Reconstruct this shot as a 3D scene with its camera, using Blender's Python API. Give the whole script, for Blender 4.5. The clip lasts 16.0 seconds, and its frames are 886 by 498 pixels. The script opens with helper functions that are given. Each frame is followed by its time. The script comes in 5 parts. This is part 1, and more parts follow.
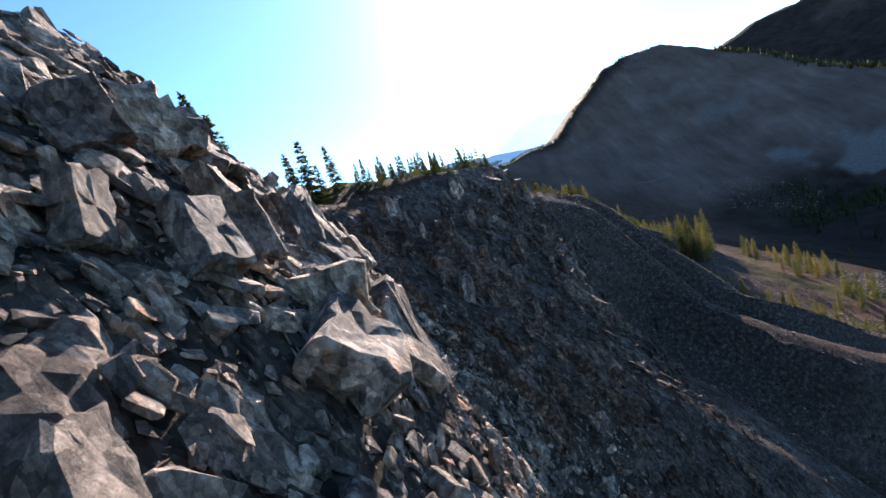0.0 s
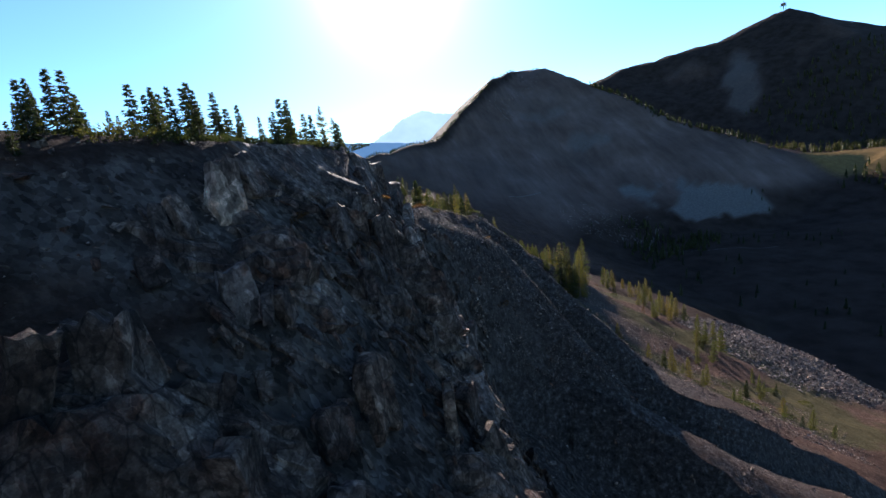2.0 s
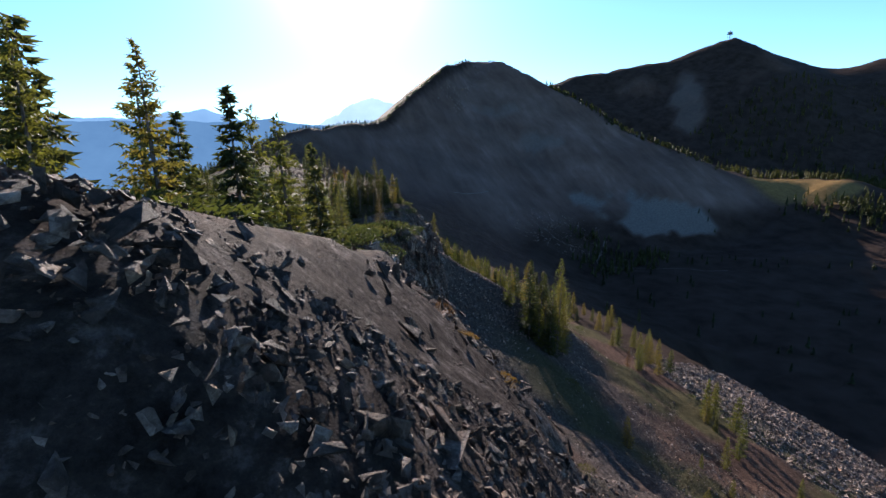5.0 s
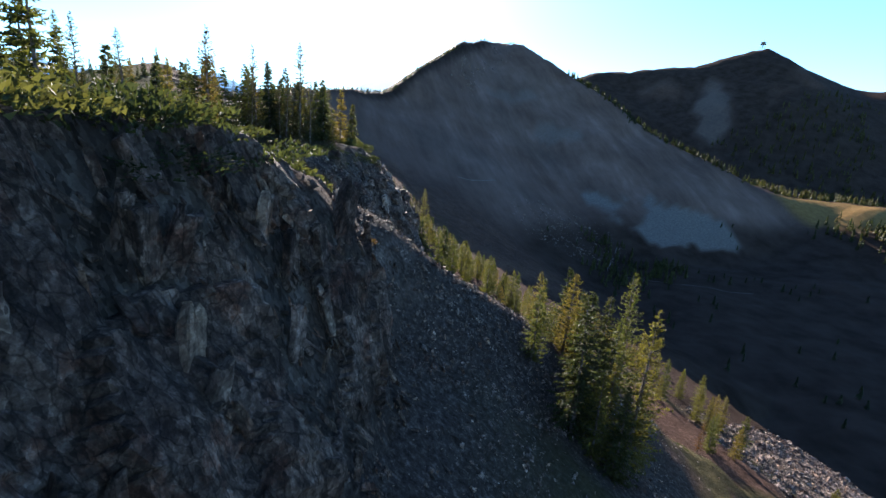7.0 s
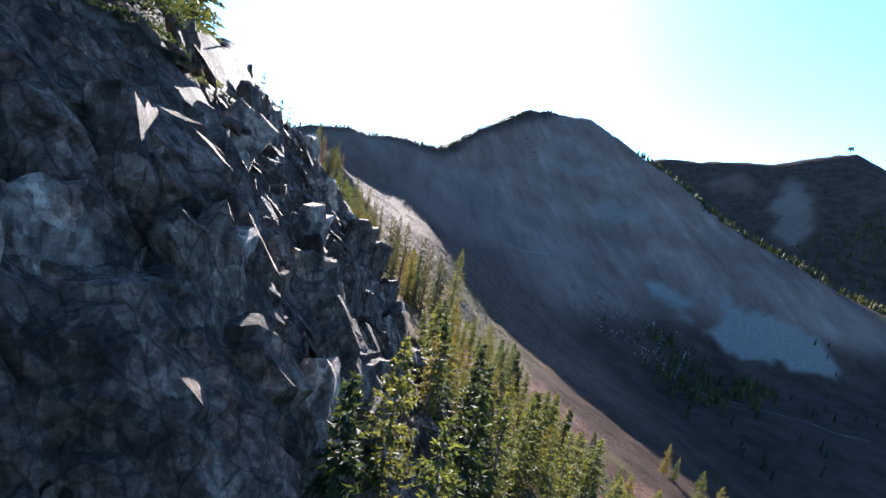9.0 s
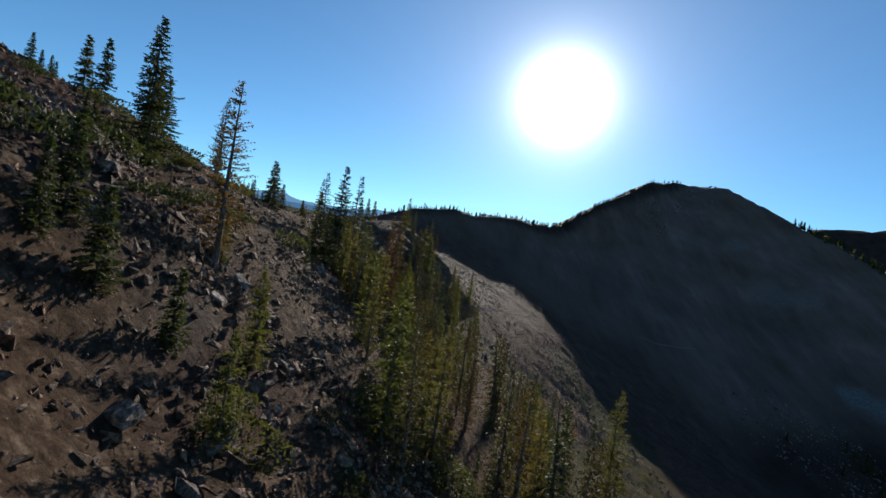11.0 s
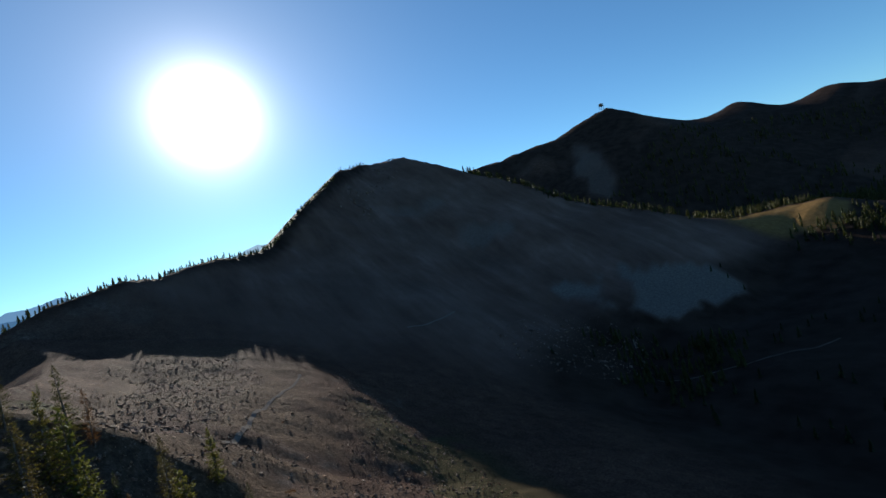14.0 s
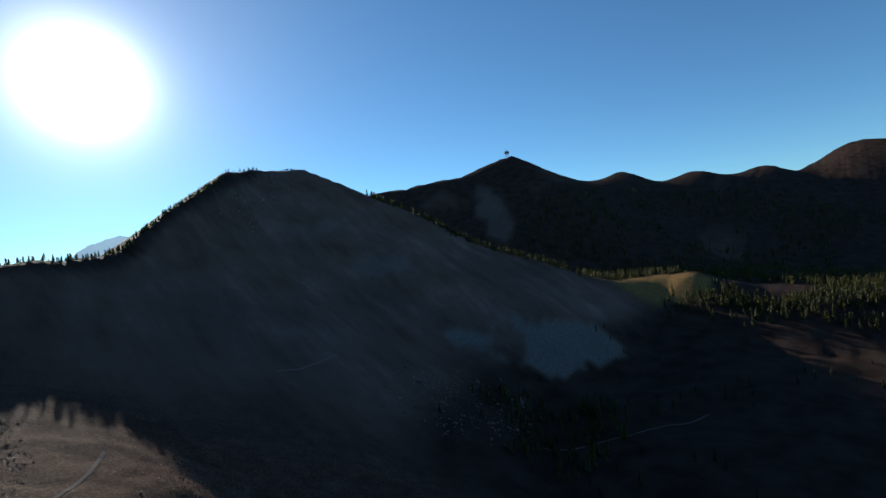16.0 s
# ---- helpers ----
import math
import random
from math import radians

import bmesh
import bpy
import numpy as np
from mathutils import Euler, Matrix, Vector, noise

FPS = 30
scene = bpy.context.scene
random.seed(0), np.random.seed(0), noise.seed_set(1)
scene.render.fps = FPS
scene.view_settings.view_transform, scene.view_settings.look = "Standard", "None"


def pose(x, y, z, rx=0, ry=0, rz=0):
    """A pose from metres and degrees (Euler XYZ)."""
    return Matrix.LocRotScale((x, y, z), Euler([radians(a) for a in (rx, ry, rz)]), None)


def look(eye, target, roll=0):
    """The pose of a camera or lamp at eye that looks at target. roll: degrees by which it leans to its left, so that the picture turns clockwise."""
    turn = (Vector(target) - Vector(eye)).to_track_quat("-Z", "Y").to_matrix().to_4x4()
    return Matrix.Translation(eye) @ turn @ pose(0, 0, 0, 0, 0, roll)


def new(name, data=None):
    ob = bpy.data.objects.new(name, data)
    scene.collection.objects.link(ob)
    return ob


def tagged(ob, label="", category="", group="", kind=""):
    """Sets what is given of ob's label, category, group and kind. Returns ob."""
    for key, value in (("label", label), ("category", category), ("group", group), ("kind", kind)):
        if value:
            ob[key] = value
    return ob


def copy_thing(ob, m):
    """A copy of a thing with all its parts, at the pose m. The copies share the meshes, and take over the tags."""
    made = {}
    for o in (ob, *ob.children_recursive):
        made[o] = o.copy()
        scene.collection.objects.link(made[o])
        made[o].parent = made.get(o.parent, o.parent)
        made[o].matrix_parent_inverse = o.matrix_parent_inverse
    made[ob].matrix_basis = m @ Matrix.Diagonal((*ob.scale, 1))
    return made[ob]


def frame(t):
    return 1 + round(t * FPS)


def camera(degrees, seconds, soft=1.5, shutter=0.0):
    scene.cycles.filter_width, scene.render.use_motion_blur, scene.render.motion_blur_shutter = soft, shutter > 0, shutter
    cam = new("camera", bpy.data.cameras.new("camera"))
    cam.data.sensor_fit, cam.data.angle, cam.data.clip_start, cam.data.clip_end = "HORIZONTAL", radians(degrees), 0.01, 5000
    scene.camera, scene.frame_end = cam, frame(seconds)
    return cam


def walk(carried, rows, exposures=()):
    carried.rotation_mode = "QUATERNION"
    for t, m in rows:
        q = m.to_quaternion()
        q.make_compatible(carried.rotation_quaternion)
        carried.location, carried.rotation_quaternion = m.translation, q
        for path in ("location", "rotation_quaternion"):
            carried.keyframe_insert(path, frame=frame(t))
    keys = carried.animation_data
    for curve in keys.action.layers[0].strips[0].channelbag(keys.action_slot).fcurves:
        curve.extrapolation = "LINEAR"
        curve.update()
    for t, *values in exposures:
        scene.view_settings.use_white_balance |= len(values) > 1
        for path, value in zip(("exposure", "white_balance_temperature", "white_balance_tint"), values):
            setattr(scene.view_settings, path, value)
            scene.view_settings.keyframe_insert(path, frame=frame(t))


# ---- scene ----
cam = camera(86.98, 16.0)
PATH = [
    (0.0, pose(-14.67, -3.17, 10.54, 82.75, 18.11, -0.46)),
    (0.3, pose(-14.51, -0.14, 11.20, 81.06, 16.38, -3.96)),
    (0.6, pose(-14.26, 2.85, 11.47, 79.82, 14.75, -7.15)),
    (0.9, pose(-13.88, 5.70, 11.54, 79.08, 13.20, -9.93)),
    (1.2, pose(-13.35, 8.48, 11.35, 78.55, 11.35, -12.40)),
    (1.5, pose(-12.71, 11.52, 11.14, 78.20, 9.46, -14.26)),
    (1.8, pose(-11.92, 14.65, 10.86, 78.10, 8.04, -15.10)),
    (2.1, pose(-10.95, 17.59, 10.49, 78.08, 7.58, -15.58)),
    (2.4, pose(-9.93, 20.90, 9.99, 78.16, 7.42, -15.79)),
    (2.7, pose(-8.73, 24.49, 9.42, 78.12, 7.30, -15.93)),
    (3.0, pose(-7.47, 28.16, 9.11, 77.95, 6.86, -16.35)),
    (3.3, pose(-6.14, 31.97, 8.81, 77.69, 6.06, -17.30)),
    (3.6, pose(-4.69, 35.83, 8.47, 77.51, 5.18, -18.29)),
    (3.9, pose(-3.22, 39.57, 8.00, 77.31, 4.35, -19.33)),
    (4.2, pose(-1.58, 43.16, 7.24, 77.38, 3.67, -20.18)),
    (6.3, pose(10.49, 68.68, 0.19, 75.46, -1.92, -21.96)),
    (6.5, pose(12.02, 71.90, -0.65, 75.44, -2.53, -21.50)),
    (7.0, pose(15.89, 80.30, -2.74, 75.65, -4.04, -20.46)),
    (7.5, pose(19.63, 89.26, -4.70, 76.64, -5.06, -20.25)),
    (8.0, pose(23.02, 97.68, -6.34, 78.54, -5.79, -20.01)),
    (8.5, pose(25.90, 105.38, -7.42, 80.63, -8.53, -17.15)),
    (8.7, pose(26.88, 108.29, -7.68, 81.36, -9.48, -15.91)),
    (10.8, pose(32.17, 135.25, -7.25, 90.53, -11.98, -0.24)),
    (11.0, pose(31.89, 138.10, -6.58, 90.33, -9.35, -0.34)),
    (11.5, pose(30.97, 145.41, -4.47, 89.84, -1.83, -2.38)),
    (12.0, pose(30.45, 151.98, -2.61, 88.78, 6.26, -7.47)),
    (12.5, pose(30.55, 158.24, -1.63, 87.20, 12.15, -15.47)),
    (13.0, pose(31.25, 164.38, -1.11, 87.30, 13.67, -21.79)),
    (13.5, pose(32.29, 169.54, -0.80, 88.61, 14.48, -28.60)),
    (14.5, pose(38.83, 180.29, 1.70, 89.65, 13.12, -39.58)),
    (15.0, pose(42.16, 185.08, 3.58, 89.56, 10.77, -43.71)),
    (16.0, pose(47.71, 191.55, 6.41, 89.94, 6.77, -47.74)),
]
walk(cam, PATH, exposures=[(0.0, 1.95, 6600, 20), (0.8, 1.5, 6500, 20), (1.6, 1.35, 6300, 20), (2.5, 1.55, 6400, 20), (3.1, 1.65, 6450, 20), (4.2, 1.45, 6450, 20), (6.3, 1.7, 6600, 17), (7.5, 2.35, 6400, 17), (8.7, 2.8, 6000, 17), (10.8, 0.5, 6350, 9), (16.0, 0.47, 6350, 9)])

# ---- sky, sun ----
SUN_AZ, SUN_EL = radians(11.8), radians(19.7)
SUN_DIR = Vector((math.sin(SUN_AZ) * math.cos(SUN_EL), math.cos(SUN_AZ) * math.cos(SUN_EL), math.sin(SUN_EL)))


def make_world():
    w = bpy.data.worlds.new("sky")
    scene.world = w
    w.use_nodes = True
    nt = w.node_tree
    nt.nodes.clear()
    n, l = nt.nodes.new, nt.links.new
    out, bg = n("ShaderNodeOutputWorld"), n("ShaderNodeBackground")
    sky = n("ShaderNodeTexSky")
    sky.sky_type, sky.sun_disc = "NISHITA", False
    sky.sun_elevation, sky.sun_rotation = SUN_EL, SUN_AZ
    sky.altitude, sky.air_density, sky.dust_density, sky.ozone_density = 2200, 1.0, 0.05, 2.5
    bg.inputs["Strength"].default_value = 0.09
    # the bright ring of scattered light round the sun
    tc, dot, acos = n("ShaderNodeTexCoord"), n("ShaderNodeVectorMath"), n("ShaderNodeMath")
    nrm = n("ShaderNodeVectorMath")
    nrm.operation, dot.operation, acos.operation = "NORMALIZE", "DOT_PRODUCT", "ARCCOSINE"
    l(tc.outputs["Generated"], nrm.inputs[0])
    l(nrm.outputs["Vector"], dot.inputs[0])
    dot.inputs[1].default_value = SUN_DIR
    l(dot.outputs["Value"], acos.inputs[0])

    def lobe(gain, width):
        k, e, g = n("ShaderNodeMath"), n("ShaderNodeMath"), n("ShaderNodeMath")
        k.operation, e.operation, g.operation = "MULTIPLY", "EXPONENT", "MULTIPLY"
        l(acos.outputs[0], k.inputs[0])
        k.inputs[1].default_value = -1 / radians(width)
        l(k.outputs[0], e.inputs[0])
        l(e.outputs[0], g.inputs[0])
        g.inputs[1].default_value = gain
        return g.outputs[0]

    add = n("ShaderNodeMath")
    l(lobe(110.0, 1.6), add.inputs[0])
    l(lobe(5.2, 9.0), add.inputs[1])
    mul, tint = n("ShaderNodeVectorMath"), n("ShaderNodeVectorMath")
    tint.operation, mul.operation = "SCALE", "ADD"
    tint.inputs[0].default_value = (1.0, 0.98, 0.95)
    l(add.outputs[0], tint.inputs["Scale"])
    clear = n("ShaderNodeVectorMath")
    clear.operation = "MULTIPLY"
    clear.inputs[1].default_value = (0.62, 0.94, 1.05)
    l(sky.outputs["Color"], clear.inputs[0])
    l(clear.outputs["Vector"], mul.inputs[0])
    l(tint.outputs["Vector"], mul.inputs[1])
    l(mul.outputs["Vector"], bg.inputs["Color"])
    l(bg.outputs[0], out.inputs["Surface"])


make_world()
sun_data = bpy.data.lights.new("sun", "SUN")
sun_data.energy, sun_data.angle, sun_data.color = 4.5, radians(0.53), (1.0, 0.93, 0.82)
new("sun", sun_data).matrix_world = look((0, 0, 300), Vector((0, 0, 300)) - SUN_DIR)


# ---- materials ----
def material(name):
    m = bpy.data.materials.new(name)
    m.use_nodes = True
    nt = m.node_tree
    return m, nt, nt.nodes["Principled BSDF"]


def ramp(nt, fac, stops):
    r = nt.nodes.new("ShaderNodeValToRGB")
    while len(r.color_ramp.elements) < len(stops):
        r.color_ramp.elements.new(0.5)
    for e, (p, c) in zip(r.color_ramp.elements, stops):
        e.position, e.color = p, (*c, 1)
    nt.links.new(fac, r.inputs["Fac"])
    return r.outputs["Color"]


def noise_tex(nt, scale, detail=6, rough=0.6, vec=None):
    t = nt.nodes.new("ShaderNodeTexNoise")
    t.inputs["Scale"].default_value, t.inputs["Detail"].default_value, t.inputs["Roughness"].default_value = scale, detail, rough
    nt.links.new(vec or position(nt), t.inputs["Vector"])
    return t.outputs["Fac"]


def position(nt):
    g = nt.nodes.new("ShaderNodeNewGeometry")
    return g.outputs["Position"]


def mix(nt, fac, a, b, mode="MIX"):
    m = nt.nodes.new("ShaderNodeMix")
    m.data_type, m.blend_type = "RGBA", mode
    for sock, v in ((m.inputs["Factor"], fac), (m.inputs[6], a), (m.inputs[7], b)):
        if isinstance(v, bpy.types.NodeSocket):
            nt.links.new(v, sock)
        elif isinstance(v, tuple):
            sock.default_value = (*v, 1)
        else:
            sock.default_value = v
    return m.outputs[2]


def bump(nt, bsdf, height, strength, distance):
    b = nt.nodes.new("ShaderNodeBump")
    b.inputs["Strength"].default_value, b.inputs["Distance"].default_value = strength, distance
    nt.links.new(height, b.inputs["Height"])
    nt.links.new(b.outputs["Normal"], bsdf.inputs["Normal"])


def attribute(nt, name):
    a = nt.nodes.new("ShaderNodeAttribute")
    a.attribute_name = name
    return a.outputs["Fac"]


def ground_material():
    m, nt, b = material("mountain_ground")
    fine, mid, broad = noise_tex(nt, 2.2, 8, 0.7), noise_tex(nt, 0.25, 6), noise_tex(nt, 0.03, 5)
    stone = ramp(nt, fine, [(0.3, (0.043, 0.029, 0.023)), (0.5, (0.09, 0.062, 0.05)), (0.7, (0.185, 0.135, 0.11))])
    tone = ramp(nt, mid, [(0.3, (0.62, 0.56, 0.54)), (0.7, (1.1, 1.0, 0.95))])
    col = mix(nt, 1.0, stone, tone, "MULTIPLY")
    col = mix(nt, 1.0, col, ramp(nt, broad, [(0.35, (0.75, 0.72, 0.72)), (0.65, (1.1, 1.05, 1.0))]), "MULTIPLY")
    # orange and grey rock where it is steep
    crag = ramp(nt, noise_tex(nt, 0.6, 7, 0.65), [(0.3, (0.04, 0.032, 0.028)), (0.55, (0.11, 0.09, 0.079)), (0.75, (0.21, 0.17, 0.145))])
    for scale, tone in ((2.6, 0.35), (6.5, 0.45)):
        crag = mix(nt, 1.0, crag, ramp(nt, plates(nt, scale), [(0.0, (1 - tone,) * 3), (1.0, (1 + tone,) * 3)]), "MULTIPLY")
    col = mix(nt, attribute(nt, "crag"), col, crag)
    soil = ramp(nt, noise_tex(nt, 1.6, 8, 0.72), [(0.36, (0.042, 0.026, 0.018)), (0.54, (0.105, 0.07, 0.047)), (0.7, (0.25, 0.178, 0.13))])
    col = mix(nt, attribute(nt, "soil"), col, soil)
    shale = ramp(nt, noise_tex(nt, 3.0, 9, 0.75), [(0.36, (0.024, 0.019, 0.017)), (0.54, (0.08, 0.064, 0.057)), (0.7, (0.24, 0.2, 0.182))])
    col = mix(nt, attribute(nt, "shale"), col, shale)
    fall = nt.nodes.new("ShaderNodeMapping")
    fall.inputs["Rotation"].default_value = (0, 0, radians(42))
    fall.inputs["Scale"].default_value = (1.0, 0.13, 0.4)
    nt.links.new(position(nt), fall.inputs["Vector"])
    streaks = noise_tex(nt, 0.09, 8, 0.68, fall.outputs["Vector"])
    talus = ramp(nt, streaks, [(0.3, (0.118, 0.08, 0.065)), (0.48, (0.158, 0.108, 0.088)), (0.6, (0.185, 0.128, 0.106)), (0.78, (0.24, 0.172, 0.145))])
    talus = mix(nt, 1.0, talus, ramp(nt, noise_tex(nt, 0.022, 5), [(0.38, (0.6, 0.56, 0.55)), (0.52, (0.76, 0.72, 0.71)), (0.66, (0.95, 0.92, 0.93))]), "MULTIPLY")
    col = mix(nt, attribute(nt, "talus"), col, talus)
    pale = ramp(nt, noise_tex(nt, 0.9, 6), [(0.3, (0.095, 0.084, 0.076)), (0.7, (0.185, 0.166, 0.15))])
    col = mix(nt, attribute(nt, "pale"), col, pale)
    grass = ramp(nt, noise_tex(nt, 0.7, 8, 0.75), [(0.25, (0.026, 0.03, 0.013)), (0.5, (0.056, 0.054, 0.024)), (0.7, (0.098, 0.078, 0.036)), (0.85, (0.12, 0.066, 0.032))])
    col = mix(nt, attribute(nt, "grass"), col, grass)
    # dark forest floor; its near-black also paints in the shade of the valley
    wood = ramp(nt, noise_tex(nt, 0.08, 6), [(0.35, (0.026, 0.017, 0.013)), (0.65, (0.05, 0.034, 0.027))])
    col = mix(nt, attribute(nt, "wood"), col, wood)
    gold = ramp(nt, noise_tex(nt, 0.3, 7, 0.7), [(0.3, (0.13, 0.08, 0.028)), (0.7, (0.25, 0.15, 0.06))])
    col = mix(nt, attribute(nt, "meadow"), col, gold)
    nt.links.new(col, b.inputs["Base Color"])
    b.inputs["Roughness"].default_value = 0.8
    b.inputs["Specular IOR Level"].default_value = 0.015
    bump(nt, b, noise_tex(nt, 3.5, 9, 0.75), 1.0, 0.35)
    return m


def cracks(nt, scale, width, warp=0.35):
    """Dark lines between broken plates: 0 on the line, 1 on the plate."""
    n, l = nt.nodes.new, nt.links.new
    v, t, add, sc = n("ShaderNodeTexVoronoi"), n("ShaderNodeTexNoise"), n("ShaderNodeVectorMath"), n("ShaderNodeVectorMath")
    pos = position(nt)
    t.inputs["Scale"].default_value, t.inputs["Detail"].default_value = scale * 1.5, 4
    l(pos, t.inputs["Vector"])
    sc.operation = "SCALE"
    sc.inputs["Scale"].default_value = warp / scale
    l(t.outputs["Color"], sc.inputs[0])
    l(pos, add.inputs[0])
    l(sc.outputs["Vector"], add.inputs[1])
    stretch = n("ShaderNodeMapping")
    stretch.inputs["Rotation"].default_value = (0.5, 0.35, 0.4)
    stretch.inputs["Scale"].default_value = (1.0, 1.4, 0.45)
    l(add.outputs["Vector"], stretch.inputs["Vector"])
    v.feature = "DISTANCE_TO_EDGE"
    v.inputs["Scale"].default_value = scale
    l(stretch.outputs["Vector"], v.inputs["Vector"])
    m = n("ShaderNodeMapRange")
    m.inputs["From Max"].default_value = width
    l(v.outputs["Distance"], m.inputs["Value"])
    return m.outputs["Result"]


def plates(nt, scale):
    """A random value for each broken plate of rock."""
    n, l = nt.nodes.new, nt.links.new
    v, warp, add, sc, turn, sep = n("ShaderNodeTexVoronoi"), n("ShaderNodeTexNoise"), n("ShaderNodeVectorMath"), n("ShaderNodeVectorMath"), n("ShaderNodeMapping"), n("ShaderNodeSeparateColor")
    pos = position(nt)
    warp.inputs["Scale"].default_value, warp.inputs["Detail"].default_value = scale * 1.3, 3
    l(pos, warp.inputs["Vector"])
    sc.operation = "SCALE"
    sc.inputs["Scale"].default_value = 0.5 / scale
    l(warp.outputs["Color"], sc.inputs[0])
    l(pos, add.inputs[0])
    l(sc.outputs["Vector"], add.inputs[1])
    turn.inputs["Rotation"].default_value = (0.3, 0.35, 0.5)
    turn.inputs["Scale"].default_value = (1.2, 1.5, 0.6)
    l(add.outputs["Vector"], turn.inputs["Vector"])
    v.inputs["Scale"].default_value = scale
    l(turn.outputs["Vector"], v.inputs["Vector"])
    l(v.outputs["Color"], sep.inputs[0])
    return sep.outputs[0]


def rock_material(name, dark, midc, light, stain, gap=0.7, gloss=0.2):
    m, nt, b = material(name)
    g = nt.nodes.new("ShaderNodeNewGeometry")
    o = nt.nodes.new("ShaderNodeObjectInfo")
    s = nt.nodes.new("ShaderNodeMath")
    s.operation = "ADD"
    nt.links.new(g.outputs["Random Per Island"], s.inputs[0])
    nt.links.new(o.outputs["Random"], s.inputs[1])
    w = nt.nodes.new("ShaderNodeMath")
    w.operation = "FRACT"
    nt.links.new(s.outputs[0], w.inputs[0])
    grain = noise_tex(nt, 4.0, 10, 0.78)
    col = ramp(nt, grain, [(0.3, dark), (0.5, midc), (0.7, light)])
    col = mix(nt, 1.0, col, ramp(nt, w.outputs[0], [(0.0, (0.6, 0.56, 0.54)), (0.5, (0.95, 0.92, 0.9)), (0.8, (1.15, 1.1, 1.02)), (1.0, (1.4, 1.22, 1.0))]), "MULTIPLY")
    blotch = ramp(nt, noise_tex(nt, 0.45, 6, 0.65), [(0.35, (0.66, 0.6, 0.6)), (0.5, (1.0, 0.97, 0.95)), (0.68, (1.3, 1.25, 1.2))])
    col = mix(nt, 1.0, col, blotch, "MULTIPLY")
    spots = ramp(nt, noise_tex(nt, 0.8, 7, 0.72), [(0.53, (0, 0, 0)), (0.64, (1, 1, 1))])
    col = mix(nt, spots, col, mix(nt, 1.0, col, stain, "MULTIPLY"))
    lichen = ramp(nt, noise_tex(nt, 2.6, 8, 0.8), [(0.58, (0, 0, 0)), (0.66, (0.6, 0.6, 0.6))])
    col = mix(nt, lichen, col, mix(nt, 1.0, col, (0.45, 0.45, 0.46), "MULTIPLY"))
    # broken plates: each with its own tone and level
    levels = None
    for scale, tone in ((0.9, 0.35), (2.7, 0.5), (7.0, 0.45)):
        cell = plates(nt, scale)
        col = mix(nt, 1.0, col, ramp(nt, cell, [(0.0, (1 - tone,) * 3), (1.0, (1 + tone,) * 3)]), "MULTIPLY")
        k = nt.nodes.new("ShaderNodeMath")
        k.operation = "MULTIPLY_ADD"
        nt.links.new(cell, k.inputs[0])
        k.inputs[1].default_value = 0.8 / scale
        if levels is None:
            k.inputs[2].default_value = 0.0
        else:
            nt.links.new(levels, k.inputs[2])
        levels = k.outputs[0]
    col = mix(nt, cracks(nt, 2.2, 0.05), mix(nt, 1.0, col, (gap, gap, gap), "MULTIPLY"), col)
    nt.links.new(col, b.inputs["Base Color"])
    b.inputs["Roughness"].default_value = 0.8
    b.inputs["Specular IOR Level"].default_value = gloss
    h = nt.nodes.new("ShaderNodeMath")
    h.operation = "MULTIPLY_ADD"
    nt.links.new(noise_tex(nt, 3.2, 10, 0.8), h.inputs[0])
    h.inputs[1].default_value = 0.7
    nt.links.new(levels, h.inputs[2])
    bump(nt, b, h.outputs[0], 1.0, 0.28)
    return m


def needle_material(name, a, b2, c):
    m, nt, b = material(name)
    o, g = nt.nodes.new("ShaderNodeObjectInfo"), nt.nodes.new("ShaderNodeNewGeometry")
    col = ramp(nt, o.outputs["Random"], [(0.0, a), (0.55, b2), (1.0, c)])
    col = mix(nt, 1.0, col, ramp(nt, g.outputs["Random Per Island"], [(0, (0.7, 0.68, 0.65)), (1, (1.3, 1.27, 1.18))]), "MULTIPLY")
    nt.links.new(col, b.inputs["Base Color"])
    b.inputs["Roughness"].default_value = 0.65
    b.inputs["Specular IOR Level"].default_value = 0.2
    tr, mx = nt.nodes.new("ShaderNodeBsdfTranslucent"), nt.nodes.new("ShaderNodeMixShader")
    nt.links.new(mix(nt, 1.0, col, (1.3, 1.3, 0.75), "MULTIPLY"), tr.inputs["Color"])
    mx.inputs[0].default_value = 0.45
    nt.links.new(b.outputs[0], mx.inputs[1])
    nt.links.new(tr.outputs[0], mx.inputs[2])
    nt.links.new(mx.outputs[0], nt.nodes["Material Output"].inputs["Surface"])
    return m


def bark_material():
    m, nt, b = material("bark")
    col = ramp(nt, noise_tex(nt, 6, 6), [(0.3, (0.05, 0.04, 0.033)), (0.7, (0.19, 0.16, 0.14))])
    nt.links.new(col, b.inputs["Base Color"])
    b.inputs["Roughness"].default_value = 0.9
    b.inputs["Specular IOR Level"].default_value = 0.05
    return m


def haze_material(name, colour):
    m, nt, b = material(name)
    # the haze of the air is painted in: a blue colour that glows
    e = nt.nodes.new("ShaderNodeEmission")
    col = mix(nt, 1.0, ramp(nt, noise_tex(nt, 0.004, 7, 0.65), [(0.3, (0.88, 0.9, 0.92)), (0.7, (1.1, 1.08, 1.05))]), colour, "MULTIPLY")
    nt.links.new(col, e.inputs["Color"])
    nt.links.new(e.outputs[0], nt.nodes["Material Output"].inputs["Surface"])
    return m


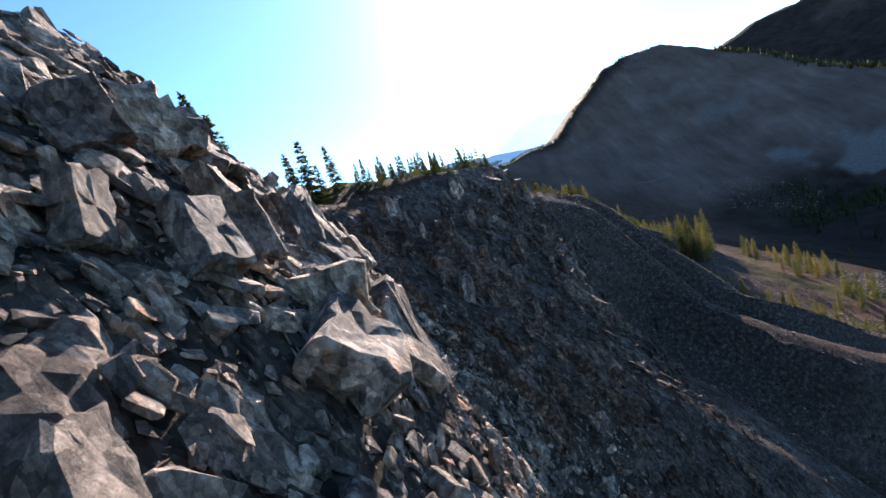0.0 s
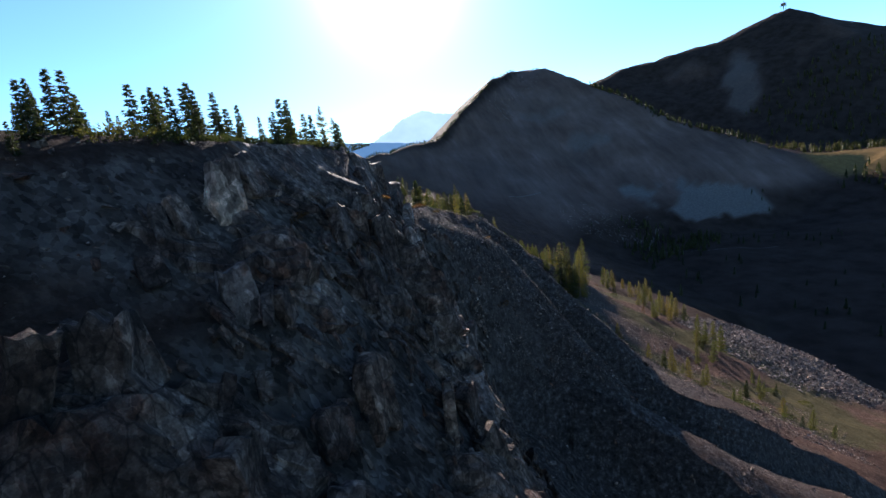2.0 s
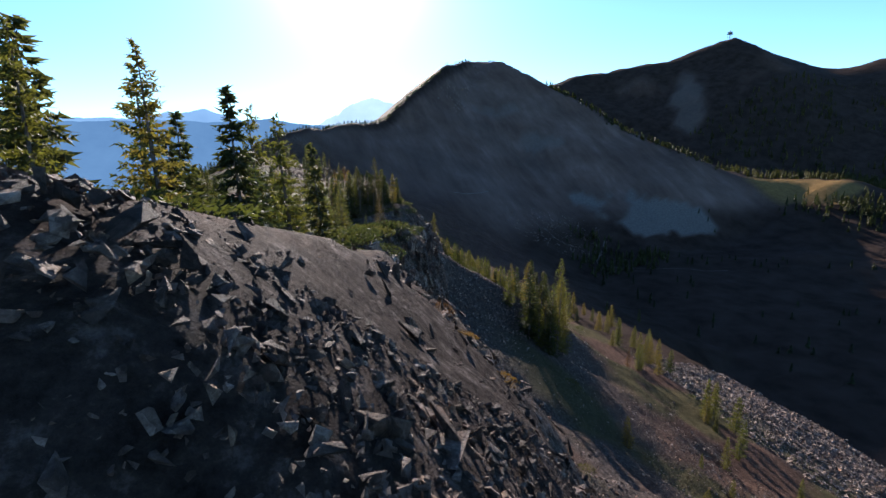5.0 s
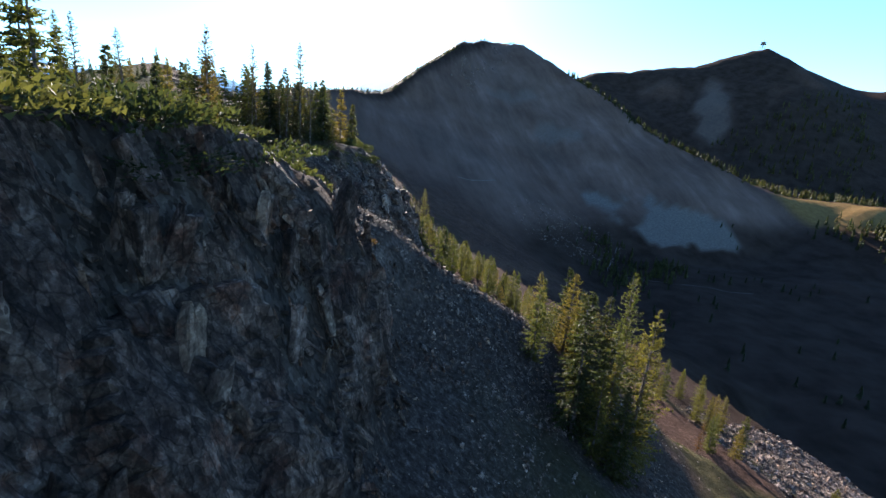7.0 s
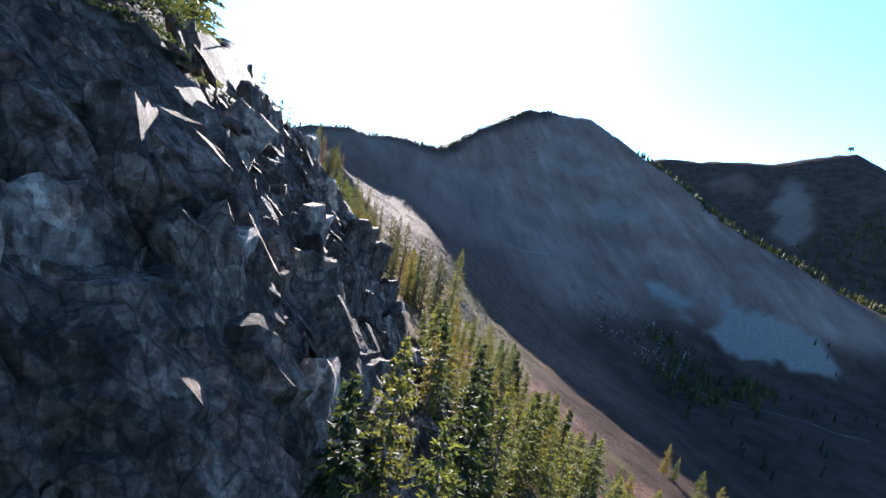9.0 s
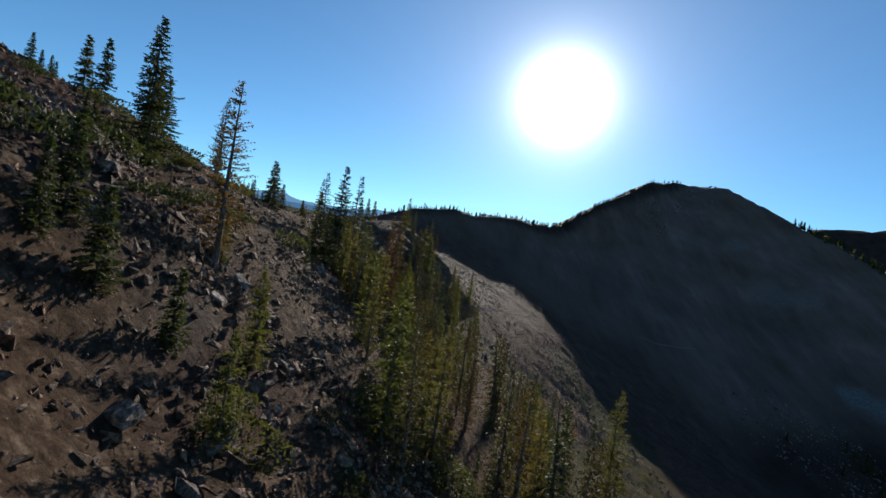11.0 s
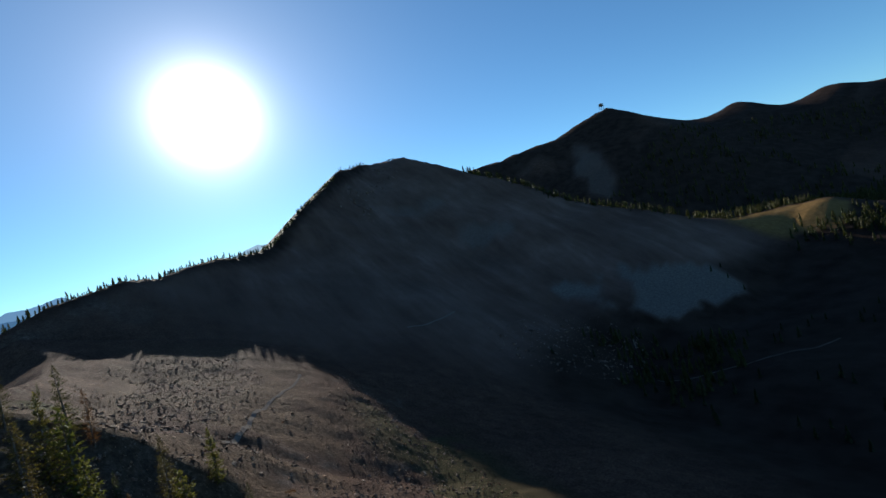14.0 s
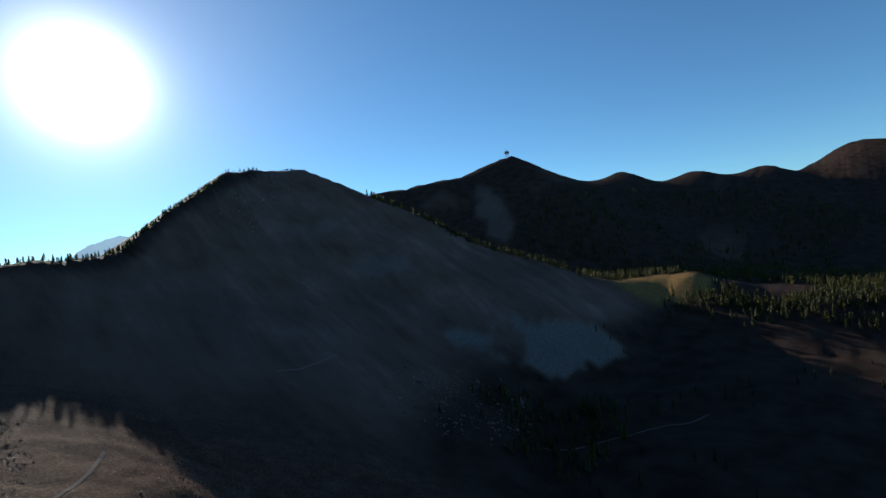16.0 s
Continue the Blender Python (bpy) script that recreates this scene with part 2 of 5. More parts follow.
GROUND = ground_material()
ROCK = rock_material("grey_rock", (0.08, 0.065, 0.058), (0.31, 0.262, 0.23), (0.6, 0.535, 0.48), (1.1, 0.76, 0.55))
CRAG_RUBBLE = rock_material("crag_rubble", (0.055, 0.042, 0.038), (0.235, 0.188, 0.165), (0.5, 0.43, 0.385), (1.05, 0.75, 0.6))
# browner rock of the shaded crags; part of its darkness is their shade painted in
SHADED_ROCK = rock_material("dark_shaded_rock", (0.026, 0.018, 0.015), (0.105, 0.077, 0.064), (0.27, 0.218, 0.19), (1.05, 0.72, 0.6), gap=0.4)
RED_SCREE = rock_material("reddish_scree", (0.055, 0.036, 0.028), (0.2, 0.142, 0.11), (0.5, 0.395, 0.32), (1.05, 0.72, 0.55), gloss=0.2)
SCREE = rock_material("brown_scree", (0.04, 0.031, 0.027), (0.16, 0.128, 0.113), (0.48, 0.415, 0.375), (1.0, 0.7, 0.52), gloss=0.25)
FIR = needle_material("fir_needles", (0.024, 0.032, 0.014), (0.042, 0.051, 0.02), (0.068, 0.068, 0.024))
LARCH = needle_material("larch_needles", (0.07, 0.08, 0.022), (0.1, 0.098, 0.026), (0.14, 0.105, 0.028))
OLIVE = needle_material("sparse_needles", (0.042, 0.042, 0.018), (0.06, 0.052, 0.021), (0.075, 0.052, 0.021))
RUST = needle_material("rusty_needles", (0.07, 0.032, 0.014), (0.1, 0.05, 0.02), (0.11, 0.068, 0.025))
WOODS = needle_material("far_needles", (0.022, 0.03, 0.011), (0.04, 0.046, 0.015), (0.07, 0.065, 0.02))
BRUSH = needle_material("brush_leaves", (0.03, 0.042, 0.014), (0.052, 0.06, 0.018), (0.09, 0.075, 0.022))
BARK = bark_material()


# ---- the lie of the land ----
_lattice = np.random.RandomState(7).rand(256, 256)


def vnoise(x, y, seed=0):
    x, y = x + 17.3 * seed, y - 9.1 * seed
    i, j = np.floor(x).astype(int), np.floor(y).astype(int)
    u, v = x - i, y - j
    u, v = u * u * (3 - 2 * u), v * v * (3 - 2 * v)
    a, b = _lattice[i % 256, j % 256], _lattice[(i + 1) % 256, j % 256]
    c, d = _lattice[i % 256, (j + 1) % 256], _lattice[(i + 1) % 256, (j + 1) % 256]
    return (a * (1 - u) + b * u) * (1 - v) + (c * (1 - u) + d * u) * v - 0.5


def fbm(x, y, size, octaves=4, seed=0, gain=0.5):
    t, amp = 0.0, 1.0
    for k in range(octaves):
        t = t + amp * vnoise(x / size * 2**k + 3.7 * k, y / size * 2**k, seed + k)
        amp *= gain
    return t


def smooth(x, a, b):
    t = np.clip((x - a) / (b - a), 0, 1)
    return t * t * (3 - 2 * t)


# cross-sections of the near ridge: y; crest x, z; brink x, z; waist of the crag x, z; foot of the crag x, z
SEC_Y = [-60, -10, 0, 6, 8, 10, 12.5, 14, 15.5, 17, 20, 22, 24, 26, 28, 30, 32, 34, 36, 38, 40, 41.5, 42.4, 43.5, 45, 47, 48.5, 50, 51.5, 53.5, 55, 60, 66, 73, 76, 80, 83.5, 85, 87, 91, 95, 97, 99, 102, 107.5, 108.8, 111, 113.5, 115.5, 121, 129, 135, 148, 160, 172, 188, 203, 222, 243, 258, 272, 292, 312, 330]
CREST_X = [-36, -32, -30, -28, -28, -28, -28, -28, -28, -28, -28, -28, -27, -25, -23, -21, -20, -19, -18, -17, -16, -15, -15, -14, -14, -14, -13.5, -13, -12.5, -12, -11, -10, -8, -5, -4.57, -4, -3, -3, -3, -2.5, -2, -2, -2, -2, -2, -2, -2, -2, -2, -1, 0, 2, 4, 4, 3, 4, 6, 10, 18, 22, 21, 20, 19, 12]
CREST_Z = [25, 24, 22.5, 19.5, 18.5, 17, 16.5, 16, 15.5, 15, 14, 13.5, 13.2, 13, 12.9, 12.8, 12.6, 12.4, 12.3, 11.9, 11.3, 10.8, 9.8, 8, 7.6, 7.4, 7.2, 7, 6.8, 6.5, 6.2, 5, 3, -0.5, -0.63, -0.8, -1, -1.09, -1.2, -1.5, -1.8, -1.9, -2, -2, -2, -2, -2, -1.89, -1.8, -1.5, -1, 0.5, 2.4, 2.2, 0.6, -2.8, -4, -3, -3.5, -4, -4.8, -5, -2.8, 3.5]
BRINK_X = [-27, -24, -22.6, -22, -21.6, -21, -21.3, -21.3, -21.4, -22, -22.5, -22, -21.2, -20.4, -17.2, -15.2, -13.6, -12, -10.6, -9.8, -8.8, -7.8, -7.4, -7, -5.5, -4.5, -4, -3.5, -4, -1.5, 1.2, 3.4, 6.2, 7, 7.2, 8, 9.6, 9.5, 9.5, 11.5, 14.5, 17.6, 17.5, 15, 17, 17, 15, 15.5, 18, 24, 25.5, 23, 14, 10, 9, 12, 14, 24, 28, 32, 32, 33, 34, 34]
BRINK_Z = [18, 18.5, 17.6, 16.8, 16.4, 14.6, 14.1, 13.8, 13.6, 13.2, 12.6, 12, 11.8, 11.4, 11.5, 11.6, 11.6, 11.5, 11.4, 11.2, 10.6, 10, 8.6, 7.1, 6.9, 7, 6.8, 6.4, 5.6, 5, 4.8, 3.2, 1.6, -1.5, -1.6, -1.7, -1.9, -2, -2.4, -2.7, -3.2, -4.9, -5, -4.4, -6, -6, -7.5, -6.2, -4.8, -4.9, -5, -3.6, -0.9, -0.3, -1.3, -4.6, -5, -2.8, -8, -11.6, -11.8, -11.8, -8, -4]
WAIST_X = [-21, -19.5, -18.8, -17.6, -17.3, -17.8, -18.3, -18.6, -18.6, -19.6, -20.6, -19.5, -15, -14.5, -12.4, -11, -9.7, -8.9, -8.3, -7.8, -7.2, -6.8, -6.6, -3.5, -1.2, 0.8, 1.2, -0.6, -1, 0.8, 4, 6.2, 9, 9, 8.4, 9.5, 11.2, 11.3, 11, 14, 17, 19.2, 18.6, 19, 23, 23, 19, 20, 24, 27.4, 29, 26.25, 19.5, 17.5, 17, 18.5, 21, 32, 42, 46, 49.5, 56, 58, 60]
WAIST_Z = [8, 9.5, 9.8, 9.4, 9.2, 8.8, 7.5, 10, 10.2, 9, 10, 8.7, 7.2, 7.8, 7.6, 7.6, 7.6, 7.6, 7.3, 6.8, 6, 6.1, 6, 4.8, 4.5, 3.2, 2.8, 5.2, 4, 3.6, 2.4, 0.6, -1.2, -4, -5, -6, -5, -6, -7, -8, -8, -7, -8, -8.5, -9.2, -9.2, -13.5, -13.5, -8.5, -9.6, -9.8, -8.73, -5.76, -5.56, -6.11, -8.38, -9.05, -7.84, -18, -18.2, -18.6, -19, -16, -12]
FOOT_X = [-12, -12, -12.5, -13, -13, -13, -13.5, -14, -14, -12, -8, -6, -5, -4, -4, -3.6, -3.6, -3.8, -3.6, -3.2, -3, -2.8, -1, 3, 6, 7, 7.5, 6, 4.5, 10, 13, 17, 19, 14, 13, 13, 14.2, 14, 14.5, 17.5, 19.5, 20.2, 20.5, 22, 27, 27, 26, 27, 29, 32, 34, 29.5, 25, 25, 25, 25, 28, 40, 56, 58, 62, 70, 75, 82]
FOOT_Z = [-8, -6, -4, -2, -2.5, -3, -4, -4, -5, -5, -4, -4, -5, -5, -4.8, -5.2, -5.5, -5.5, -5.8, -5.8, -5.8, -6, -3, -7, -8, -8, -8.5, -8, -9, -8, -11, -14.5, -16.5, -13, -14, -14, -14, -14, -13, -13.5, -14, -13.5, -13.5, -13, -11.8, -11.8, -18.5, -19, -16.5, -16, -17, -15, -11.7, -12, -12, -13, -14, -17, -29.5, -25.5, -24.8, -25.5, -24, -22]
EVEN_Y = [-60, 0, 30, 45, 60, 80, 105, 130, 160, 200, 243, 272, 292, 330]
EVEN_X = [-12, -12, -4, 6, 17, 13, 21, 27, 25, 27, 54, 62, 70, 100]
EVEN_Z = [-16, -16, -17, -11, -15, -13, -12, -14, -12, -14, -27.5, -26, -26, -27]
VALLEY = -80.0


def near_ridge(x, y):
    calm = 1 - 0.5 * smooth(y, 60, 50)
    ys = y + calm * 1.2 * fbm(x, y, 9, 3, 11)
    xs = x + calm * 1.4 * fbm(x, y, 7, 4, 5)
    # the rib of the scree spur bends back as it runs down
    ys = ys + 0.9 * np.clip(xs - 1, 0, 12) * smooth(y, 64, 50)
    cx, cz, bx, bz, wx, wz, fx, fz = (np.interp(ys, SEC_Y, q) for q in (CREST_X, CREST_Z, BRINK_X, BRINK_Z, WAIST_X, WAIST_Z, FOOT_X, FOOT_Z))
    left = cz - 0.28 * (cx - xs) - 0.0016 * np.clip(cx - xs, 0, 300) ** 2
    top = cz + (bz - cz) * np.clip((xs - cx) / (bx - cx), 0, 1)
    drop = np.where(xs < wx, bz + (wz - bz) * np.clip((xs - bx) / (wx - bx), 0, 1), wz + (fz - wz) * np.clip((xs - wx) / (fx - wx), 0, 1))
    # spurs and gullies of the crag fade into one even slope further down
    run = np.clip(xs - fx, 0, None)
    even_x, even_z = np.interp(ys, EVEN_Y, EVEN_X), np.interp(ys, EVEN_Y, EVEN_Z)
    spur, even = fz - (0.62 + 0.55 * smooth(ys, 43, 37)) * run, even_z - 0.62 * (xs - even_x)
    fade = smooth(run, 3, 38)
    below = spur + (even - spur) * fade
    below = np.where(below < -38, -38 + (below + 38) * 0.68, below) - 0.6 * np.clip(xs - 110, 0, 40) * smooth(y, 170, 140)
    h = np.where(xs < cx, np.maximum(left, -420), np.where(xs < bx, top, np.where(xs < fx, drop, below)))
    # the sections end; the ridge sinks beyond them
    return h - 0.5 * np.clip(-60 - y, 0, None) - 0.5 * np.clip(y - 330, 0, None)


# crests of the larger ridges: x, y, z, fall to the right, fall to the left
KNOB_TO_HUMP = [(2, 331, 3, 0.5, 0.5), (19, 348, 11, 0.52, 0.5), (36, 366, 15, 0.54, 0.5), (45, 375, 13.5, 0.55, 0.5), (56, 387, 17, 0.55, 0.5), (88, 419, 23.5, 0.56, 0.5), (110, 441, 29, 0.57, 0.5), (130, 461, 38, 0.58, 0.5), (149, 481, 49, 0.6, 0.5), (173, 505, 64, 0.6, 0.5), (210, 543, 82, 0.6, 0.5), (245, 578, 96, 0.6, 0.5), (257, 590, 99, 0.6, 0.5)]
RIM = [(257, 590, 99, 0.6, 0.45), (275, 558, 94, 0.6, 0.45), (293, 532, 79, 0.58, 0.4), (311, 505, 57, 0.55, 0.35), (334, 472, 35, 0.5, 0.3), (359, 435, 10, 0.42, 0.2), (383, 400, -11, 0.36, 0.12), (410, 366, -29, 0.34, 0.05), (426, 342, -38, 0.34, 0.02), (430, 315, -51, 0.34, 0.0), (426, 290, -57, 0.34, 0.0), (445, 245, -59, 0.34, 0.02), (490, 170, -60, 0.3, 0.05), (540, 80, -62, 0.28, 0.08), (580, -60, -62, 0.28, 0.1), (600, -260, -62, 0.28, 0.1)]
LOOKOUT = [(430, 850, 66, 0.6, 0.5), (553, 793, 110, 0.6, 0.5), (666, 754, 127, 0.6, 0.5), (738, 715, 143, 0.6, 0.5), (785, 688, 164, 0.6, 0.5), (801, 678, 167, 0.6, 0.5), (815, 671, 164, 0.6, 0.5), (863, 653, 133, 0.42, 0.5), (939, 617, 118, 0.5, 0.5), (972, 578, 124, 0.5, 0.5), (1059, 491, 104, 0.5, 0.4), (1116, 434, 104, 0.5, 0.4), (1166, 384, 110, 0.5, 0.4), (1206, 344, 99, 0.5, 0.4), (1262, 288, 84, 0.5, 0.4), (1305, 245, 107, 0.5, 0.4), (1364, 186, 135, 0.5, 0.4), (1450, 60, 144, 0.5, 0.4), (1520, -150, 114, 0.5, 0.4)]


def crest_land(x, y, line, rounding, band=0.0):
    top, total = 0.0, 0.0
    for (ax, ay, az, ar, al), (bx, by, bz, br, bl) in zip(line, line[1:]):
        dx, dy = bx - ax, by - ay
        t = np.clip(((x - ax) * dx + (y - ay) * dy) / (dx * dx + dy * dy), 0, 1)
        px, py = x - ax - t * dx, y - ay - t * dy
        d = np.sqrt(px * px + py * py)
        s = np.where(dx * py - dy * px > 0, al + t * (bl - al), ar + t * (br - ar))
        w = 1 / (d + 2) ** 6
        steep = band * (1 - np.exp(-d / 12)) * (dx * py - dy * px <= 0)
        top = top + w * (az + t * (bz - az) - s * (np.sqrt(d * d + rounding**2) - rounding) - steep)
        total = total + w
    return top / total


def land(x, y):
    """The height of the ground at x, y."""
    x, y = np.asarray(x, float), np.asarray(y, float)
    wx, wy = x + 5 * fbm(x, y, 60, 3, 21), y + 5 * fbm(x, y, 60, 3, 22)
    far = np.clip((np.hypot(x - 30, y - 130) - 170) / 120, 0, 1)
    fx, fy = x + far * (wx - x), y + far * (wy - y)
    a = near_ridge(x, y)
    b = np.maximum(crest_land(fx, fy, KNOB_TO_HUMP, 2, 7.0), crest_land(fx, fy, RIM, 4))
    c = crest_land(fx, fy, LOOKOUT, 8)
    floor = np.where(x > 0, VALLEY, -420) - 0.12 * np.clip(80 - y, 0, 300) * (x > 0)
    big = np.maximum(b, c)
    k = 6.0
    h = np.maximum(a, big)
    h = np.where(np.abs(h - floor) < k, h + (k - np.abs(h - floor)) ** 2 / (4 * k), np.maximum(h, floor))
    h = np.maximum(h, floor)
    close = (1 - far) * smooth(np.hypot(x - 20, y - 110), 260, 200)
    h = h + close * (0.5 * fbm(x, y, 6, 4, 31) + 0.32 * np.abs(fbm(x, y, 2.6, 2, 33))) + far * (7 * fbm(x, y, 60, 5, 41, 0.5))
    # the meadow mound
    h = h + 11 * smooth(np.hypot((x - 480) / 68, (y - 302) / 60), 1.0, 0.1) * smooth(x, 410, 440)
    # gullies that run down the faces of the hollow
    h = h - far * 4.0 * np.abs(fbm(x * 0.9 + y * 0.45, (y - x) * 0.15, 60, 2, 51)) * smooth(h, -66, -20)
    return h


def spaced(lo, hi, start, end, step, growth):
    inside = list(np.arange(start, end, step))
    up, s = [], inside[-1]
    while s < hi:
        d = s - inside[-1]
        s += max(step, growth * d) if d < 750 else 0.11 * d
        up.append(s)
    down, s = [], inside[0]
    while s > lo:
        d = inside[0] - s
        s -= max(step, 0.06 * d)
        down.append(s)
    return np.array(down[::-1] + inside + up)


def link_mesh(name, verts, faces, mat, parent=None, smooth_faces=False):
    me = bpy.data.meshes.new(name)
    verts, faces = np.asarray(verts, np.float32), np.asarray(faces, np.int32)
    k = faces.shape[1]
    me.vertices.add(len(verts))
    me.vertices.foreach_set("co", verts.ravel())
    me.loops.add(faces.size)
    me.loops.foreach_set("vertex_index", faces.ravel())
    me.polygons.add(len(faces))
    me.polygons.foreach_set("loop_start", np.arange(0, faces.size, k, dtype=np.int32))
    me.polygons.foreach_set("loop_total", np.full(len(faces), k, np.int32))
    me.polygons.foreach_set("use_smooth", np.full(len(faces), smooth_faces))
    me.materials.append(mat)
    me.update(calc_edges=True)
    ob = new(name, me)
    ob.parent = parent
    return ob


def set_attribute(me, name, values):
    at = me.attributes.new(name, "FLOAT", "POINT")
    at.data.foreach_set("value", np.asarray(values, np.float32))


def build_ground():
    xs = spaced(-4600, 4600, -30, 70, 0.78, 0.029)
    ys = spaced(-1500, 4700, -8, 262, 0.78, 0.029)
    gx, gy = np.meshgrid(xs, ys)
    gz = land(gx, gy)
    n, m = len(xs), len(ys)
    i = np.arange(n * m).reshape(m, n)
    faces = np.stack([i[:-1, :-1], i[:-1, 1:], i[1:, 1:], i[1:, :-1]], -1).reshape(-1, 4)
    ob = link_mesh("ground", np.stack([gx, gy, gz], -1).reshape(-1, 3), faces, GROUND, smooth_faces=True)
    dzy, dzx = np.gradient(gz, ys, xs)
    slope = np.hypot(dzx, dzy)
    x, y, z = gx, gy, gz
    crag = smooth(slope + 0.3 * fbm(x, y, 5, 3, 61), 0.75, 1.2)
    near_top = smooth(np.interp(y, SEC_Y, BRINK_X) - x, 0.5, 5) * smooth(x, -60, -30) * (y > 22) * (y < 250) * (1 - smooth(y, 42, 44) * smooth(y, 53, 50) * smooth(x, -13, -10))
    grass = near_top * np.maximum(smooth(fbm(x, y, 8, 4, 63), -0.25, 0.1), 0.95 * smooth(y, 50, 53) * smooth(y, 112, 104)) * (1 - crag)
    meadow = smooth(np.hypot((x - 452) / 36, (y - 318) / 38) + 0.4 * fbm(x, y, 25, 3, 69), 1.1, 0.92)
    patch = smooth(fbm(x, y, 14, 4, 64), -0.12, 0.12) * smooth(x - np.interp(y, SEC_Y, FOOT_X), 2, 14) * smooth(x, 95, 75) * (y > 60) * (y < 300) * smooth(slope, 0.95, 0.75)
    grass = np.clip(grass + 0.75 * patch, 0, 1)
    scar = 0.1 * smooth(fbm((x + y) * 0.5, (y - x) * 0.2, 26, 4, 68), -0.05, 0.3) * smooth(y + 0.3 * x, 330, 420) * smooth(z, -70, -30)
    slide = smooth(np.hypot((x - 640 - 0.9 * (y - 620)) / 34, (y - 612) / 62) + 0.9 * fbm(x, y, 40, 4, 74), 1.0, 0.6)
    ledge = 0.5 * smooth(np.hypot((x - 254) / 20, (y - 436) / 13) + 0.9 * fbm(x, y, 14, 3, 76), 1.0, 0.7) + 0.4 * smooth(np.hypot((x - 236) / 26, (y - 484) / 8) + 0.9 * fbm(x, y, 14, 3, 77), 1.0, 0.7)
    pale = scar + ledge + 0.32 * slide + 0.95 * smooth(np.hypot((x - 300) / 46, (y - 336 + 0.4 * (x - 300)) / 27) + 1.0 * fbm(x, y, 26, 5, 65), 1.0, 0.75) * smooth(z, -77, -70)
    rocks = smooth(np.abs(x - 93 + 6 * fbm(x, y, 30, 3, 66)), 21, 16) * smooth(y, 80, 86) * smooth(y, 131, 125)
    pale = np.clip(pale + 0.35 * rocks, 0, 1)
    # woods, plus valley floor and crest flank darkened here in place of shade
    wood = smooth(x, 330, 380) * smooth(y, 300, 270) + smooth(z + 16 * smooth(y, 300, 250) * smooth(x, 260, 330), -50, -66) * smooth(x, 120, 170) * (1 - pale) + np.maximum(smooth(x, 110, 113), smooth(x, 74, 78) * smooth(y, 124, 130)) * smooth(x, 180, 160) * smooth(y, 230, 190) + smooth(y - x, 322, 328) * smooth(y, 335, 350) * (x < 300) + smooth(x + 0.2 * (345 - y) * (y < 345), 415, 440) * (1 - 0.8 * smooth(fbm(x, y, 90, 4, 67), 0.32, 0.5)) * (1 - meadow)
    edge = x - np.interp(y, SEC_Y, BRINK_X)
    soil = smooth(y, 126, 142) * smooth(y, 340, 300) * smooth(edge, -6, 0) * smooth(edge, 40, 18) * smooth(fbm(x, y, 9, 4, 70), -0.35, 0.0)
    rocky = smooth(np.interp(y, SEC_Y, FOOT_X) - x, -1, 2) * (1 - smooth(y, 42.5, 44) * smooth(y, 64, 58))
    shale = smooth(y, 28, 34) * smooth(y, 117, 112) * smooth(edge, -8, -1) * smooth(edge, 42, 20) * (1 - 0.55 * smooth(slope, 0.62, 0.45)) * (1 - crag * rocky)
    talus = smooth(y + 0.35 * x, 330, 400) * smooth(z + 16 * fbm(x, y, 60, 4, 73), -84, -45) * smooth(x, 430, 380) + smooth(x, 620, 700) * smooth(fbm(x, y, 120, 4, 72), -0.1, 0.2) * 0.6
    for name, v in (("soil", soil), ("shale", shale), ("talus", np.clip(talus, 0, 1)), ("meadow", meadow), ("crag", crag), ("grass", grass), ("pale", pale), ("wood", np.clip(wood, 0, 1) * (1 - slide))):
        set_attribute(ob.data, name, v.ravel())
    return tagged(ob, "steep mountain ground of brown scree, grey rock and sparse turf", "ground", kind="structure")


GROUND_OB = build_ground()


# ---- far hazy ranges ----
def far_range(name, points, base, colour, label):
    """A range of far hills: a slope up to a broken crest, its haze put into a glowing colour."""
    pts = np.array(points, float)
    t = np.linspace(0, len(pts) - 1, 40 * (len(pts) - 1) + 1)
    p = np.stack([np.interp(t, np.arange(len(pts)), pts[:, k]) for k in range(3)], -1)
    p[:, 2] += 26 * fbm(t * 9, 0 * t, 6, 5, 71, 0.6)
    out = p[:, :2] / np.linalg.norm(p[:, :2], axis=1)[:, None]
    rows = []
    for k, f in enumerate((0, 0.3, 0.65, 1.0)):
        q = p.copy()
        q[:, :2] -= out * 700 * f
        q[:, 2] = p[:, 2] + (base - p[:, 2]) * f + (18 * fbm(t * 5, 0 * t + k, 2, 3, 75) if 0 < f < 1 else 0)
        rows.append(q)
    n = len(t)
    i = np.arange(4 * n).reshape(4, n)
    faces = np.stack([i[:-1, :-1], i[:-1, 1:], i[1:, 1:], i[1:, :-1]], -1).reshape(-1, 4)
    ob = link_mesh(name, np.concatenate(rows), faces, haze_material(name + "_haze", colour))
    return tagged(ob, label, "mountains", kind="structure")


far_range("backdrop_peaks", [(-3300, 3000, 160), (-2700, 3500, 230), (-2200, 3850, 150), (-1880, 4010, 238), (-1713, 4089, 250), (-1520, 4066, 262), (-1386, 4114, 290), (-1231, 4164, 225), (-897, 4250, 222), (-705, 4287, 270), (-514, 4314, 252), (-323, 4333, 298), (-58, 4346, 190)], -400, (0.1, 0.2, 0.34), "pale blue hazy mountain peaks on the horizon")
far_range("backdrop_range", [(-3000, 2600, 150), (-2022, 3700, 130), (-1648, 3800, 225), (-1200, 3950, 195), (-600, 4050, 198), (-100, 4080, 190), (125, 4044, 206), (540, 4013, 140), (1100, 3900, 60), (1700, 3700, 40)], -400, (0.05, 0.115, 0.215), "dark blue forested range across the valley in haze")
